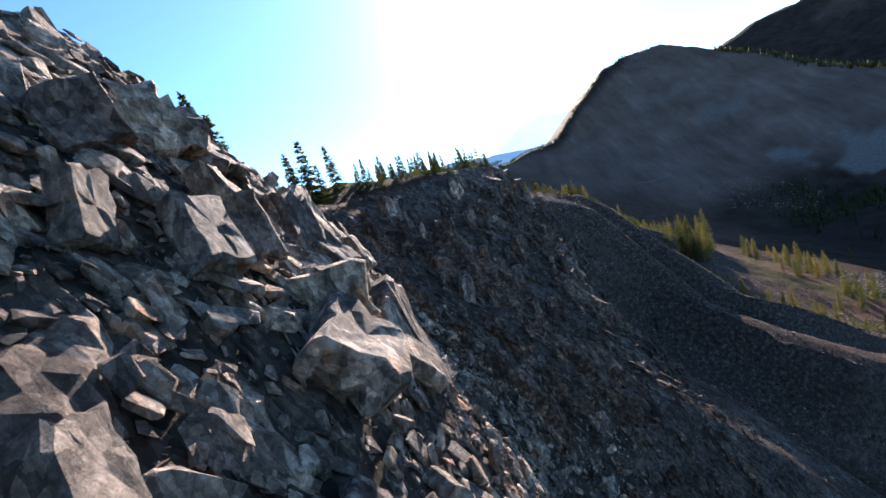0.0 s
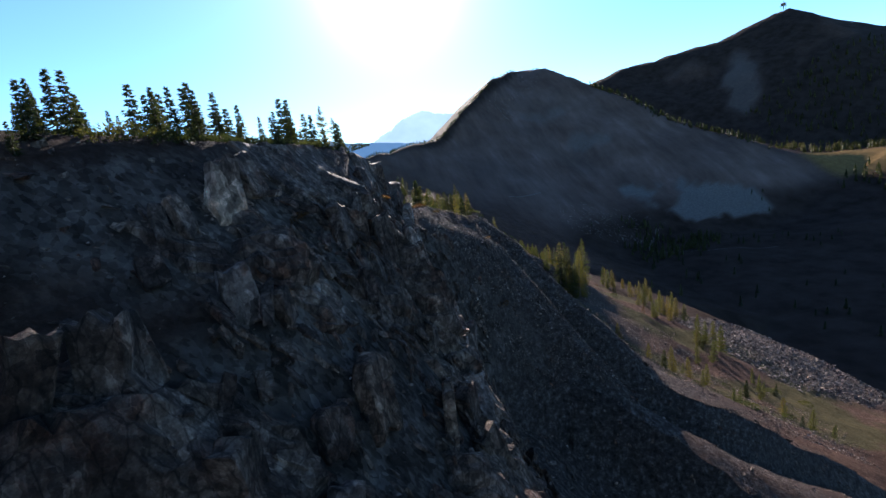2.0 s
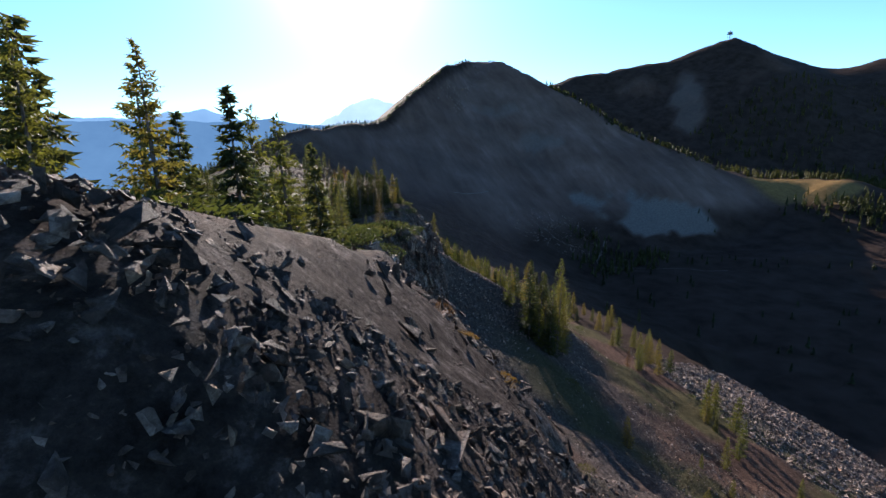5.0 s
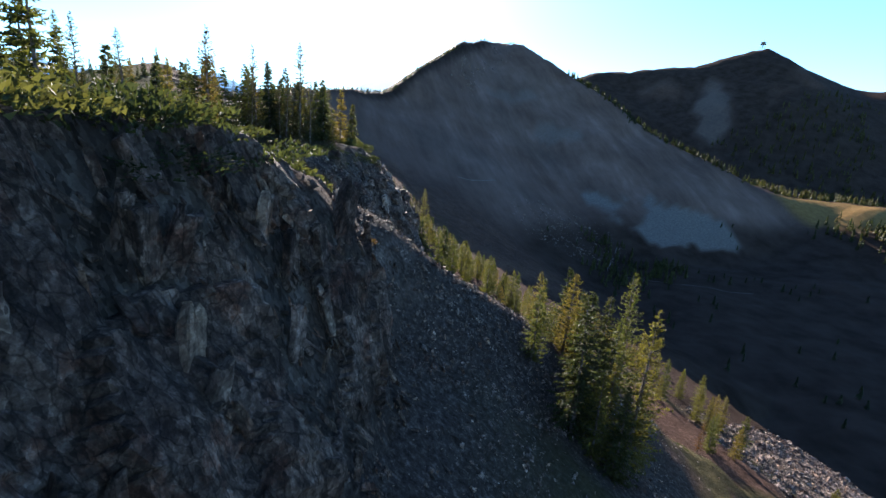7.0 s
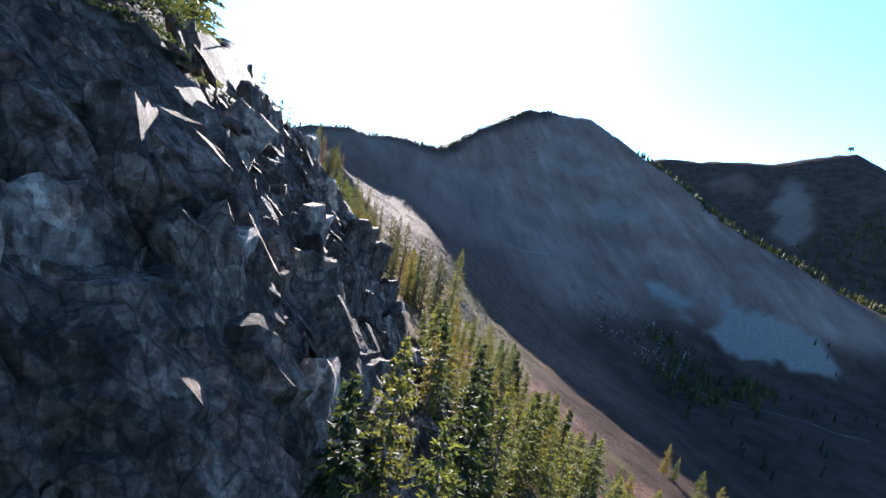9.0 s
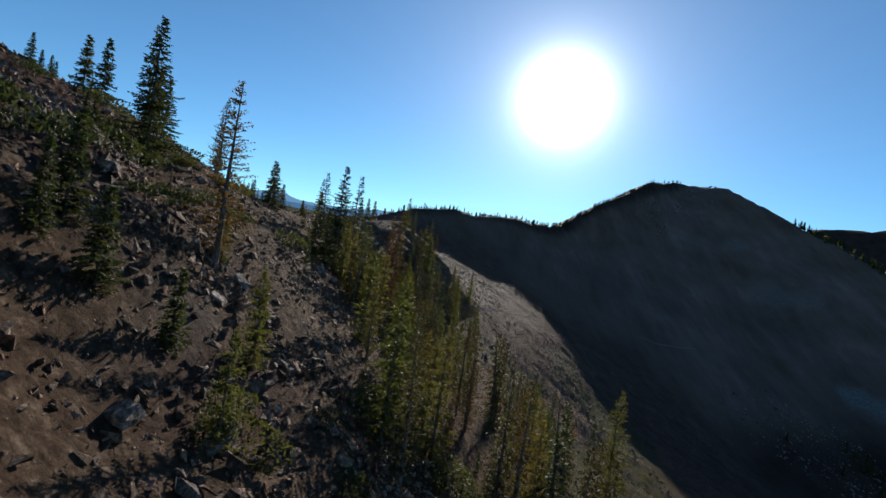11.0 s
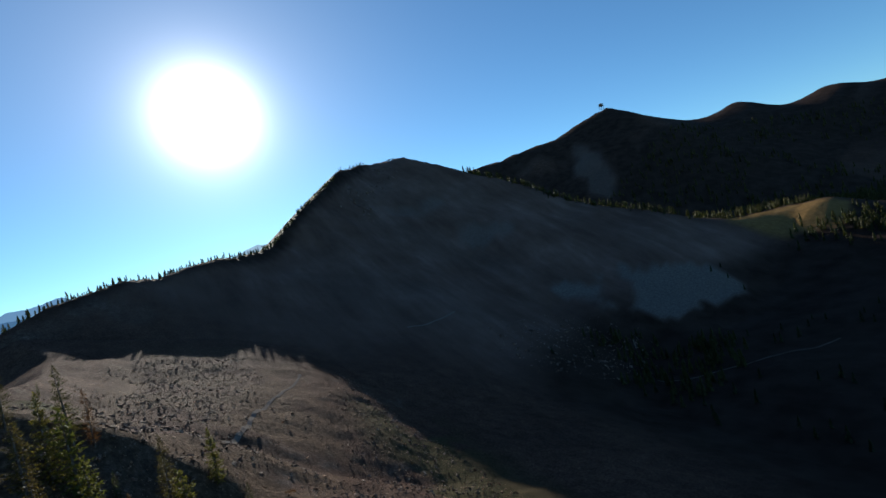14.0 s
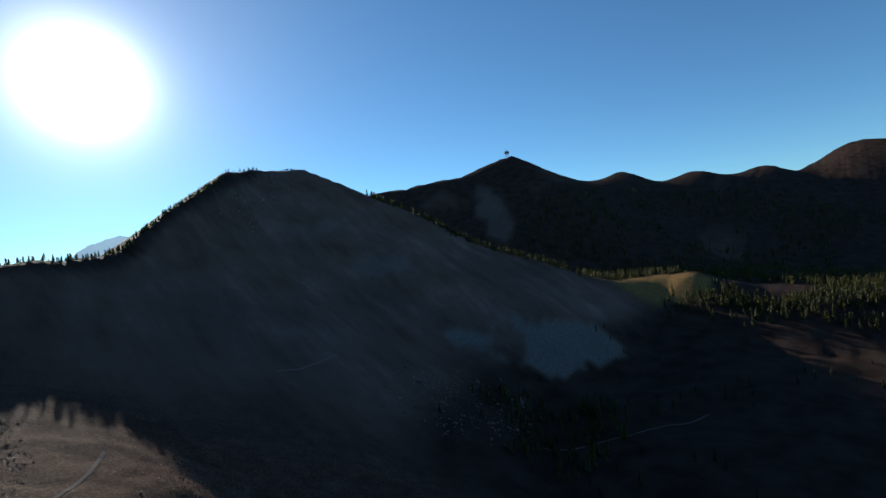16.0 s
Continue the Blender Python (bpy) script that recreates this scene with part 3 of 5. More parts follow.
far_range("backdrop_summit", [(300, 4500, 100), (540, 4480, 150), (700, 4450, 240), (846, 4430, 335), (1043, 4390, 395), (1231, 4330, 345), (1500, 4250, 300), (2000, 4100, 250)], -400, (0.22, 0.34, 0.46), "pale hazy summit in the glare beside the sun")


# ---- helpers for things ----
def empty(name, x, y, z=None, turn=0.0, size=1.0, lean=(0, 0)):
    ob = new(name)
    zz = float(land(x, y)) if z is None else z
    ob.matrix_basis = pose(x, y, zz, lean[0], lean[1], turn) @ Matrix.Scale(size, 4)
    return ob


def part(name, bm, mat, parent, label=""):
    me = bpy.data.meshes.new(name)
    bm.to_mesh(me)
    bm.free()
    me.materials.append(mat)
    ob = new(name, me)
    ob.parent = parent
    return tagged(ob, label)


def hull_shape(rng, dims, count, square=0.5):
    """A broken piece of rock: a convex body with flat faces, boxy as square falls to 0."""
    bm = bmesh.new()
    for _ in range(count):
        p = rng.normal(0, 1, 3)
        p /= np.linalg.norm(p)
        p = np.sign(p) * np.abs(p) ** square * rng.uniform(0.8, 1.0)
        bm.verts.new(p * dims / 2)
    res = bmesh.ops.convex_hull(bm, input=bm.verts)
    bmesh.ops.delete(bm, geom=[e for e in res["geom_interior"] if isinstance(e, bmesh.types.BMVert)], context="VERTS")
    bmesh.ops.triangulate(bm, faces=bm.faces)
    bm.verts.index_update()
    v = np.array([v.co[:] for v in bm.verts], np.float32)
    f = np.array([[w.index for w in q.verts] for q in bm.faces], np.int32)
    bm.free()
    return v, f


def turned(a):
    """Rotation matrices from rows of x, y, z angles in radians."""
    cx, cy, cz = np.cos(a).T
    sx, sy, sz = np.sin(a).T
    o, i = np.zeros_like(cx), np.ones_like(cx)
    rx = np.stack([i, o, o, o, cx, -sx, o, sx, cx], -1).reshape(-1, 3, 3)
    ry = np.stack([cy, o, sy, o, i, o, -sy, o, cy], -1).reshape(-1, 3, 3)
    rz = np.stack([cz, -sz, o, sz, cz, o, o, o, i], -1).reshape(-1, 3, 3)
    return rz @ ry @ rx


def joined(shapes, kind, rot, size, place):
    vs, fs, off = [], [], 0
    for k, (v, f) in enumerate(shapes):
        at = np.where(kind == k)[0]
        if len(at) == 0:
            continue
        p = np.einsum("nij,nvj->nvi", rot[at], v[None] * size[at][:, None, :]) + place[at][:, None, :]
        vs.append(p.reshape(-1, 3))
        fs.append((f[None] + (np.arange(len(at)) * len(v))[:, None, None]).reshape(-1, 3) + off)
        off += len(at) * len(v)
    return np.concatenate(vs), np.concatenate(fs)


def surface_frame(x, y, e=0.9):
    """Downhill, level and outward directions of the ground."""
    gx = (land(x + e, y) - land(x - e, y)) / (2 * e)
    gy = (land(x, y + e) - land(x, y - e)) / (2 * e)
    n = np.stack([-gx, -gy, np.ones_like(gx)], -1)
    n /= np.linalg.norm(n, axis=1)[:, None]
    s = np.hypot(gx, gy) + 1e-6
    down = np.stack([-gx / s, -gy / s, -s], -1)
    down /= np.linalg.norm(down, axis=1)[:, None]
    return down, np.cross(n, down), n, s


RNG = np.random.RandomState(12)


def chipped(shape, amount, seed):
    """The same piece with its faces split and weathered."""
    v, f = shape
    tri = v[f]
    mids = (tri + np.roll(tri, -1, 1)) / 2
    pts = np.concatenate([tri.reshape(-1, 3), mids.reshape(-1, 3)])
    uniq, inv = np.unique(pts.round(5), axis=0, return_inverse=True)
    inv = inv.reshape(-1)
    n = len(f)
    a, m = inv[: 3 * n].reshape(n, 3), inv[3 * n :].reshape(n, 3)
    faces = np.concatenate([np.stack(q, -1) for q in ((a[:, 0], m[:, 0], m[:, 2]), (m[:, 0], a[:, 1], m[:, 1]), (m[:, 2], m[:, 1], a[:, 2]), (m[:, 0], m[:, 1], m[:, 2]))])
    uniq = uniq + np.random.RandomState(seed).normal(0, amount, uniq.shape) * np.array([0.6, 0.5, 0.5])
    return uniq.astype(np.float32), faces.astype(np.int32)


BLOCKS = [hull_shape(RNG, np.array([1.0, 0.68, 0.5]), 20, 0.4) for _ in range(10)]
SLABS = [chipped(b, 0.035, 40 + i) for i, b in enumerate(BLOCKS)]
STONES = [hull_shape(RNG, np.array([1.0, 0.75, 0.45]), 7, 0.45) for _ in range(10)]


ROCK_PIECES = []


def crag_blocks(count, lo, hi, box, seed, steep, thickness=1.0, shapes=BLOCKS, skew=2.2, along=1.0, singles=0, lift=0.0):
    """Slabs and blocks of broken rock set into the steep faces, their long sides down the fall of the face."""
    rng = np.random.RandomState(seed)
    x, y = rng.uniform(box[0], box[1], count * 14), rng.uniform(box[2], box[3], count * 14)
    down, level, out, s = surface_frame(x, y)
    keep = rng.rand(len(x)) < smooth(s + 0.5 * fbm(x, y, 4, 3, seed), steep, steep + 0.5) * np.sqrt(1 + s * s) / 2.2
    if lift:
        keep &= land(x, y) < np.interp(y, SEC_Y, BRINK_Z) - 1.3
    keep &= np.cumsum(keep) <= count
    x, y, down, level, out = x[keep], y[keep], down[keep], level[keep], out[keep]
    n = len(x)
    base = np.stack([down, level, out], -1)
    rot = base @ turned(np.stack([rng.normal(0, 0.35, n), rng.normal(0, 0.28, n), rng.normal(0.25, 0.4, n)], -1))
    size = lo * (hi / lo) ** (rng.rand(n) ** skew)
    dims = np.stack([along * size * rng.uniform(0.9, 1.7, n), size * rng.uniform(0.7, 1.3, n), size * rng.uniform(0.6, 1.1, n) * thickness], -1)
    place = np.stack([x, y, land(x, y)], -1) + out * (lift + size * rng.uniform(0.0, 0.3, n))[:, None]
    kind = rng.randint(0, len(shapes), n)
    largest = np.argsort(-size)[:singles]
    for i in largest:
        m = Matrix(rot[i].tolist()).to_4x4()
        m.translation = place[i].tolist()
        ROCK_PIECES.append((int(kind[i]), m @ Matrix.Diagonal((*[float(q) for q in dims[i]], 1)), y[i] > 18))
    rest = np.setdiff1d(np.arange(n), largest)
    return joined(shapes, kind[rest], rot[rest], dims[rest], place[rest])


def loose_stones(count, lo, hi, box, seed, weight, skew=3.0):
    rng = np.random.RandomState(seed)
    x, y = rng.uniform(box[0], box[1], count * 8), rng.uniform(box[2], box[3], count * 8)
    keep = rng.rand(len(x)) < weight(x, y)
    keep &= np.cumsum(keep) <= count
    x, y = x[keep], y[keep]
    n = len(x)
    down, level, out, s = surface_frame(x, y)
    rot = np.stack([down, level, out], -1) @ turned(np.stack([rng.normal(0, 0.5, n), rng.normal(0, 0.5, n), rng.uniform(0, 6.3, n)], -1))
    size = lo * (hi / lo) ** (rng.rand(n) ** skew)
    dims = size[:, None] * rng.uniform(0.65, 1.35, (n, 3))
    place = np.stack([x, y, land(x, y)], -1) + out * (0.12 * size)[:, None]
    return joined(STONES, rng.randint(0, len(STONES), n), rot, dims, place)


def stuff(name, mesh, mat, label, category):
    ob = link_mesh(name, *mesh, mat)
    return tagged(ob, label, category, kind="stuff")


# ---- crags ----
def crag_face(y0, y1, block, tall, depth, seed, sunk, step=0.2):
    """The rock skin of the crags from brink to foot, split into ribs, plates and ledges."""
    ys = np.arange(y0, y1, step)
    v = np.linspace(-0.12, 1.04, 84)
    gy, gv = np.meshgrid(ys, v)
    bx, fx = np.interp(gy, SEC_Y, BRINK_X), np.interp(gy, SEC_Y, FOOT_X)
    gx = bx + (fx - bx) * gv
    gz = land(gx, gy)
    run = np.cumsum(np.hypot(np.diff(gx, axis=0, prepend=gx[:1]), np.diff(gz, axis=0, prepend=gz[:1])), 0)
    _, _, out, s = surface_frame(gx.ravel(), gy.ravel())
    a = gy + 0.22 * run + 0.5 * fbm(gy, run, 3, 3, seed)
    plates = np.floor(3.2 * (vnoise(a / block, run / (block * tall), seed + 1) + 0.5)) / 3.2 + np.floor(3 * (vnoise(a / (0.4 * block), run / (0.5 * block * tall), seed + 2) + 0.5)) / 7
    ribs = np.abs(fbm(a / 0.9, run / (2.5 * tall), 1.6, 3, seed + 3))
    d = depth * (0.75 * plates + 0.5 * ribs - sunk) + 0.07 * fbm(gy, run, 0.5, 2, seed + 5)
    d = d * smooth(s.reshape(gx.shape), 0.5, 0.95) - 0.35 * (1 - smooth(s.reshape(gx.shape), 0.45, 0.8))
    d = np.minimum(d, 0.1) + np.clip(d - 0.1, 0, None) * smooth(gv, 0.05, 0.35)
    d = d - 0.5 * (1 - smooth(gv, -0.12, 0.0)) - 0.7 * smooth(gv, 0.92, 1.04)
    d = d - 1.2 * (1 - smooth(gy, y0, y0 + 1.4)) - 1.2 * smooth(gy, y1 - 1.4, y1)
    p = np.stack([gx, gy, gz], -1) + out.reshape(*gx.shape, 3) * d[..., None]
    m, n = gx.shape
    i = np.arange(m * n).reshape(m, n)
    q = np.stack([i[:-1, :-1], i[1:, :-1], i[1:, 1:], i[:-1, 1:]], -1).reshape(-1, 4)
    return p.reshape(-1, 3), q


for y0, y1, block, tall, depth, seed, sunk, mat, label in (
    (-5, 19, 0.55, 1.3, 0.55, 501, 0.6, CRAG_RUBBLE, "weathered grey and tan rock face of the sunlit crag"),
    (17, 42.6, 1.5, 3.4, 2.0, 512, 0.5, SHADED_ROCK, "dark ribbed rock face of the shaded crag"),
    (66, 103, 1.2, 4.5, 1.5, 503, 0.4, SHADED_ROCK, "dark upright ribs and plates of the cliff below the forest"),
    (112.5, 140, 1.3, 2.8, 1.8, 504, 0.3, SHADED_ROCK, "dark steep rock face under larches"),
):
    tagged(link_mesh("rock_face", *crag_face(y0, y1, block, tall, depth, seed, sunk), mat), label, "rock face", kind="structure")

stuff("crag_rocks", crag_blocks(5200, 0.16, 0.75, (-25, -10, -6, 19), 101, 0.6, 0.62, singles=140, skew=1.7), ROCK, "fractured grey and tan rock blocks of the sunlit crag", "rocks")
stuff("crag_rocks", crag_blocks(1500, 0.2, 0.62, (-24, -3, 17, 43), 102, 0.75, 0.7, along=1.5, singles=150, skew=1.9, lift=0.15, shapes=SLABS), SHADED_ROCK, "dark broken rock of a shaded crag face", "rocks")
stuff("crag_rocks", crag_blocks(1100, 0.14, 0.42, (2, 22, 66, 101), 103, 0.95, 0.6, lift=0.25, along=2.2, singles=40), SHADED_ROCK, "upright slabs of dark rock below the forest edge", "rocks")
stuff("crag_rocks", crag_blocks(1400, 0.18, 0.6, (12, 34, 113, 142), 104, 0.85, 0.7, along=1.6, singles=40, lift=0.3), SHADED_ROCK, "dark rock blocks under larch trees", "rocks")
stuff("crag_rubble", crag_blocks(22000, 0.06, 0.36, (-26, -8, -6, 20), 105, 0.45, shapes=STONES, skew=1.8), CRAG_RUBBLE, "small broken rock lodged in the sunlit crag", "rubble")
stuff("crag_rubble", crag_blocks(9000, 0.1, 0.5, (-24, 30, 17, 135), 106, 0.6, shapes=STONES), SHADED_ROCK, "small dark broken rock lodged in the crags", "rubble")

PIECE_MESH = {}
for kind, m, dark in ROCK_PIECES:
    if (kind, dark) not in PIECE_MESH:
        ob = link_mesh("rock", *SLABS[kind], SHADED_ROCK if dark else ROCK)
        PIECE_MESH[kind, dark] = ob.data
    else:
        ob = new("rock", PIECE_MESH[kind, dark])
    ob.parent = GROUND_OB
    ob.matrix_basis = m


def slab_mesh(w, h, t, seed):
    """A split-off plate of rock: a ragged outline, two nearly flat sides, chipped rims and one step across the face."""
    rng = np.random.RandomState(seed)
    ring = []
    for (ay, az), (by, bz) in (((-1, -1), (1, -1)), ((1, -1), (1, 1)), ((1, 1), (-1, 1)), ((-1, 1), (-1, -1))):
        for u in (0.0, 0.3, 0.55, 0.8):
            ring.append((0.5 * w * (ay + u * (by - ay)) + rng.normal(0, 0.06 * w), 0.5 * h * (az + u * (bz - az)) + rng.normal(0, 0.05 * h)))
    n = len(ring)
    cut = rng.uniform(-0.25, 0.3) * h
    v = []
    for depth, shrink in ((-0.5, 0.9), (-0.3, 1.0), (0.38, 1.0), (0.5, 0.88), (0.47, 0.5)):
        for y, z in ring:
            step = 0.12 * (z < cut + 0.4 * y) * (depth > 0.3)
            v.append((t * (depth + step) + rng.normal(0, 0.018 * t), y * shrink + rng.normal(0, 0.012 * w), z * shrink + rng.normal(0, 0.012 * h)))
    f = []
    for k in range(4):
        for i in range(n):
            a, b = k * n + i, k * n + (i + 1) % n
            f += [(a, b, b + n), (a, b + n, a + n)]
    v += [(-0.5 * t, 0, 0), (0.5 * t, 0, 0)]
    for i in range(n):
        f += [((i + 1) % n, i, 5 * n), (4 * n + i, 4 * n + (i + 1) % n, 5 * n + 1)]
    return v, f


def rock_slab(x, y, z, w, h, t, lean, tip, turn, mat, label, group, seed):
    ob = link_mesh("rock_slab", *slab_mesh(w, h, t, seed), mat)
    ob.matrix_basis = pose(x, y, z, lean, tip, turn)
    return tagged(ob, label, "rock", group)


# the standing slabs at the end of the shaded crag
END = "standing slabs"
rock_slab(-7.1, 40.5, 6.4, 1.2, 3.2, 0.5, -33, 0, 4, ROCK, "tall pale tan slab of rock leaning on the crag's end", END, 81)
rock_slab(-7.05, 41.2, 6.35, 1.1, 3.4, 0.45, -30, 4, -22, ROCK, "tall blue grey slab of rock standing at the crag's end", END, 82)
rock_slab(-7.75, 41.5, 8.5, 2.0, 1.9, 0.9, -6, 0, -28, SHADED_ROCK, "dark square block of rock on the crag's end", END, 83)
rock_slab(-8.95, 40.7, 9.2, 2, 2.4, 1.3, 0, 6, -35, SHADED_ROCK, "dark square block of rock on the crag's end", END, 84)
rock_slab(-7.6, 38.4, 5.1, 1.4, 1.6, 0.7, -10, -25, -20, SHADED_ROCK, "broad dark slab of rock at the foot of the crag", END, 85)
rock_slab(-6.9, 39.6, 4.4, 1, 1.4, 0.6, 15, -30, 10, ROCK, "broken tan slab of rock at the foot of the crag", END, 86)
# the broad slabs of the sunlit crag
SUNNY = "blocks on the crag"
rock_slab(-17.35, 5.5, 9.2, 1.4, 1.3, 0.9, 0, -8, -42, ROCK, "broad blue grey slab of rock in the sunlit crag", SUNNY, 91)
rock_slab(-16.85, 4.2, 8.5, 1.6, 1.5, 0.8, 10, -32, -6, ROCK, "broad tan slab of rock in the sunlit crag", SUNNY, 92)
rock_slab(-16.65, 7.8, 7.3, 1.1, 3.2, 0.9, -8, -10, 2, CRAG_RUBBLE, "tall smooth brown rib of rock in the sunlit crag", SUNNY, 93)
rock_slab(-17, 10.2, 6.9, 1, 3, 0.9, -10, -8, -4, CRAG_RUBBLE, "tall smooth brown rib of rock in the sunlit crag", SUNNY, 94)
rock_slab(-20.15, 6.4, 13.3, 1.5, 1.4, 1.5, 0, -10, -25, ROCK, "large pale block of rock near the crag's top", SUNNY, 95)
rock_slab(-20, 4.6, 13.3, 1.2, 1.2, 1.2, 12, -8, -40, CRAG_RUBBLE, "large brown block of rock near the crag's top", SUNNY, 96)
rock_slab(-18.3, 4, 11, 0.9, 1.3, 0.5, -15, -20, -10, ROCK, "narrow tan slab of rock in the sunlit crag", SUNNY, 97)
rock_slab(-18.1, 7.6, 10.6, 1, 1.8, 0.6, -12, -12, -20, CRAG_RUBBLE, "narrow brown slab of rock in the sunlit crag", SUNNY, 100)
rock_slab(-18.45, 9.6, 10.8, 1.1, 2, 0.7, -8, -14, -10, CRAG_RUBBLE, "narrow brown slab of rock in the sunlit crag", SUNNY, 101)
# the pillar of the cliff below the forest
PILLAR = "slabs of the pillar"
rock_slab(10.85, 83, -5.2, 1.3, 4.2, 0.8, -4, -4, -32, ROCK, "tall grey upright slab of rock on the cliff's pillar", PILLAR, 111)
rock_slab(10.55, 82, -8, 1.8, 4, 0.9, -12, -8, -38, ROCK, "tall grey upright slab of rock on the cliff's pillar", PILLAR, 112)
rock_slab(9.35, 82.8, -2.5, 1.2, 1.4, 0.9, 0, -4, -40, ROCK, "grey block of rock at the pillar's top", PILLAR, 113)
rock_slab(9.85, 82, -4.8, 1.1, 3, 0.7, -8, -6, -52, SHADED_ROCK, "dark upright slab of rock on the cliff's pillar", PILLAR, 114)
rock_slab(9.75, 80.4, -7.4, 1, 3.2, 0.7, -6, -6, -48, SHADED_ROCK, "dark upright slab of rock on the cliff's pillar", PILLAR, 115)
rock_slab(11.55, 84.4, -7, 1, 4.6, 0.7, -4, -4, -18, SHADED_ROCK, "dark upright slab of rock on the cliff's pillar", PILLAR, 116)


SLAB_RNG = np.random.RandomState(57)


def set_slabs(count, y0, y1, u0, u1, widths, tall, lean, tip, turn, mats, label, group, seed):
    """Split slabs bedded in a rock face between its brink and its foot, standing along its ribs."""
    r = SLAB_RNG
    for k in range(count):
        y, u = r.uniform(y0, y1), r.uniform(u0, u1)
        x = np.interp(y, SEC_Y, BRINK_X) * (1 - u) + np.interp(y, SEC_Y, FOOT_X) * u
        w = r.uniform(*widths)
        h = w * r.uniform(*tall)
        z = min(float(land(x, y)) + 0.1, float(np.interp(y, SEC_Y, BRINK_Z)) - 0.5 * h - 0.3)
        rock_slab(x + 0.25, y - 0.1, z, w, h, w * r.uniform(0.35, 0.7), r.normal(lean, 12), r.normal(tip, 9), r.normal(turn, 20), mats[k % len(mats)], label, group, seed + k)


set_slabs(36, 0, 16, 0.15, 0.75, (0.35, 0.85), (0.9, 1.9), -5, -22, -15, (ROCK, ROCK, CRAG_RUBBLE), "split slab of grey and tan rock in the sunlit crag", SUNNY, 300)
set_slabs(60, 21, 41, 0.1, 0.7, (0.35, 0.9), (1.4, 3.0), -6, -8, -30, (SHADED_ROCK, CRAG_RUBBLE, SHADED_ROCK), "dark upright slab of rock in the shaded crag", "slabs of the shaded crag", 400)
set_slabs(60, 78, 101, 0.08, 0.7, (0.3, 0.75), (2.4, 5.0), -4, -4, -32, (SHADED_ROCK, SHADED_ROCK, CRAG_RUBBLE), "narrow upright rib of rock on the cliff", "ribs of the cliff", 500)
set_slabs(40, 115, 130, 0.1, 0.75, (0.4, 1.1), (1.2, 2.8), -6, -8, -30, (SHADED_ROCK, CRAG_RUBBLE, SHADED_ROCK), "dark split slab of rock in the larch cliff", "slabs of the larch cliff", 600)


def scree_weight(x, y):
    edge = x - np.interp(y, SEC_Y, BRINK_X)
    return smooth(edge, -9, -2) * np.exp(-np.clip(edge, 0, None) / 26.0) * (1 - 0.85 * smooth(y, 42, 44) * smooth(y, 58, 54))


stuff("scree", loose_stones(14000, 0.07, 0.42, (-22, 60, 8, 130), 111, scree_weight), SCREE, "loose brown and grey scree stones on the steep slope", "stones")
stuff("scree", loose_stones(8000, 0.1, 0.7, (0, 75, 128, 275), 112, scree_weight), RED_SCREE, "loose reddish brown scree below the ridge", "stones")
stuff("scree", loose_stones(20000, 0.07, 0.6, (5, 33, 136, 190), 116, lambda x, y: 0.9 + 0 * x, skew=3.2), RED_SCREE, "angular stones strewn over reddish soil", "stones")
stuff("scree", loose_stones(5000, 0.15, 0.85, (12, 34, 136, 162), 121, lambda x, y: smooth(fbm(x + 0.5 * y, y - x, 6, 4, 98), -0.25, 0.1), skew=2.2), RED_SCREE, "angular brown stones heaped on the reddish slope", "stones")
stuff("scree", loose_stones(9000, 0.12, 0.5, (14, 62, 52, 112), 122, lambda x, y: smooth(fbm((x + y) * 0.3, y - x, 9, 4, 99), -0.1, 0.15) * smooth(x - np.interp(y, SEC_Y, FOOT_X), 0, 5)), SCREE, "brown stones in streaks down the lower slope", "stones")
stuff("scree", loose_stones(14000, 0.14, 0.8, (28, 80, 205, 310), 117, lambda x, y: smooth(fbm(x, (y - 0.4 * x) * 0.4, 12, 4, 96), -0.2, 0.1)), RED_SCREE, "grey brown stones in streaks down the scree slope", "stones")
stuff("scree", loose_stones(26000, 0.03, 0.15, (-14, 7, 42.5, 56), 113, lambda x, y: smooth(x, -14, -9) * smooth(x, 7, 3)), SCREE, "fine dark scree on the rounded spur", "stones")
stuff("scree", loose_stones(30000, 0.05, 0.2, (-13, 8, 42, 56), 120, lambda x, y: smooth(x, -13, -9) * smooth(x, 8, 4) * smooth(fbm(x + 0.6 * y, (y - x) * 0.3, 3, 4, 97), -0.6, -0.05), skew=2.2), SCREE, "broken slate stones in streaks down the rounded spur", "stones")
stuff("scree", loose_stones(7000, 0.1, 0.5, (14, 34, 100, 120), 118, lambda x, y: smooth(x - np.interp(y, SEC_Y, BRINK_X), -2, 1)), SCREE, "brown stony scree over the rounded spur", "stones")
stuff("valley_rocks", loose_stones(9000, 0.35, 1.3, (70, 116, 80, 131), 114, lambda x, y: smooth(y, 80, 86) * smooth(y, 131, 125) * smooth(np.abs(x - 93 + 6 * fbm(x, y, 30, 3, 66)), 21, 15)), SCREE, "grey boulder field on the valley floor", "boulders")
stuff("valley_rocks", loose_stones(900, 0.6, 2.4, (140, 280, 280, 380), 115, lambda x, y: smooth(np.hypot((x - 203) / 50, (y - 330) / 32), 1, 0.6)), SCREE, "grey boulders at the foot of the pale scree", "boulders")


stuff("outcrops", loose_stones(700, 0.8, 4.0, (150, 330, 420, 590), 119, lambda x, y: smooth(np.abs(y - x - 300 + 30 * fbm(x, y, 60, 3, 78)), 26, 8) * smooth(fbm(x, y, 22, 3, 79), 0.0, 0.25)), SCREE, "low brown rock outcrops below the crest of the hump", "rocks")


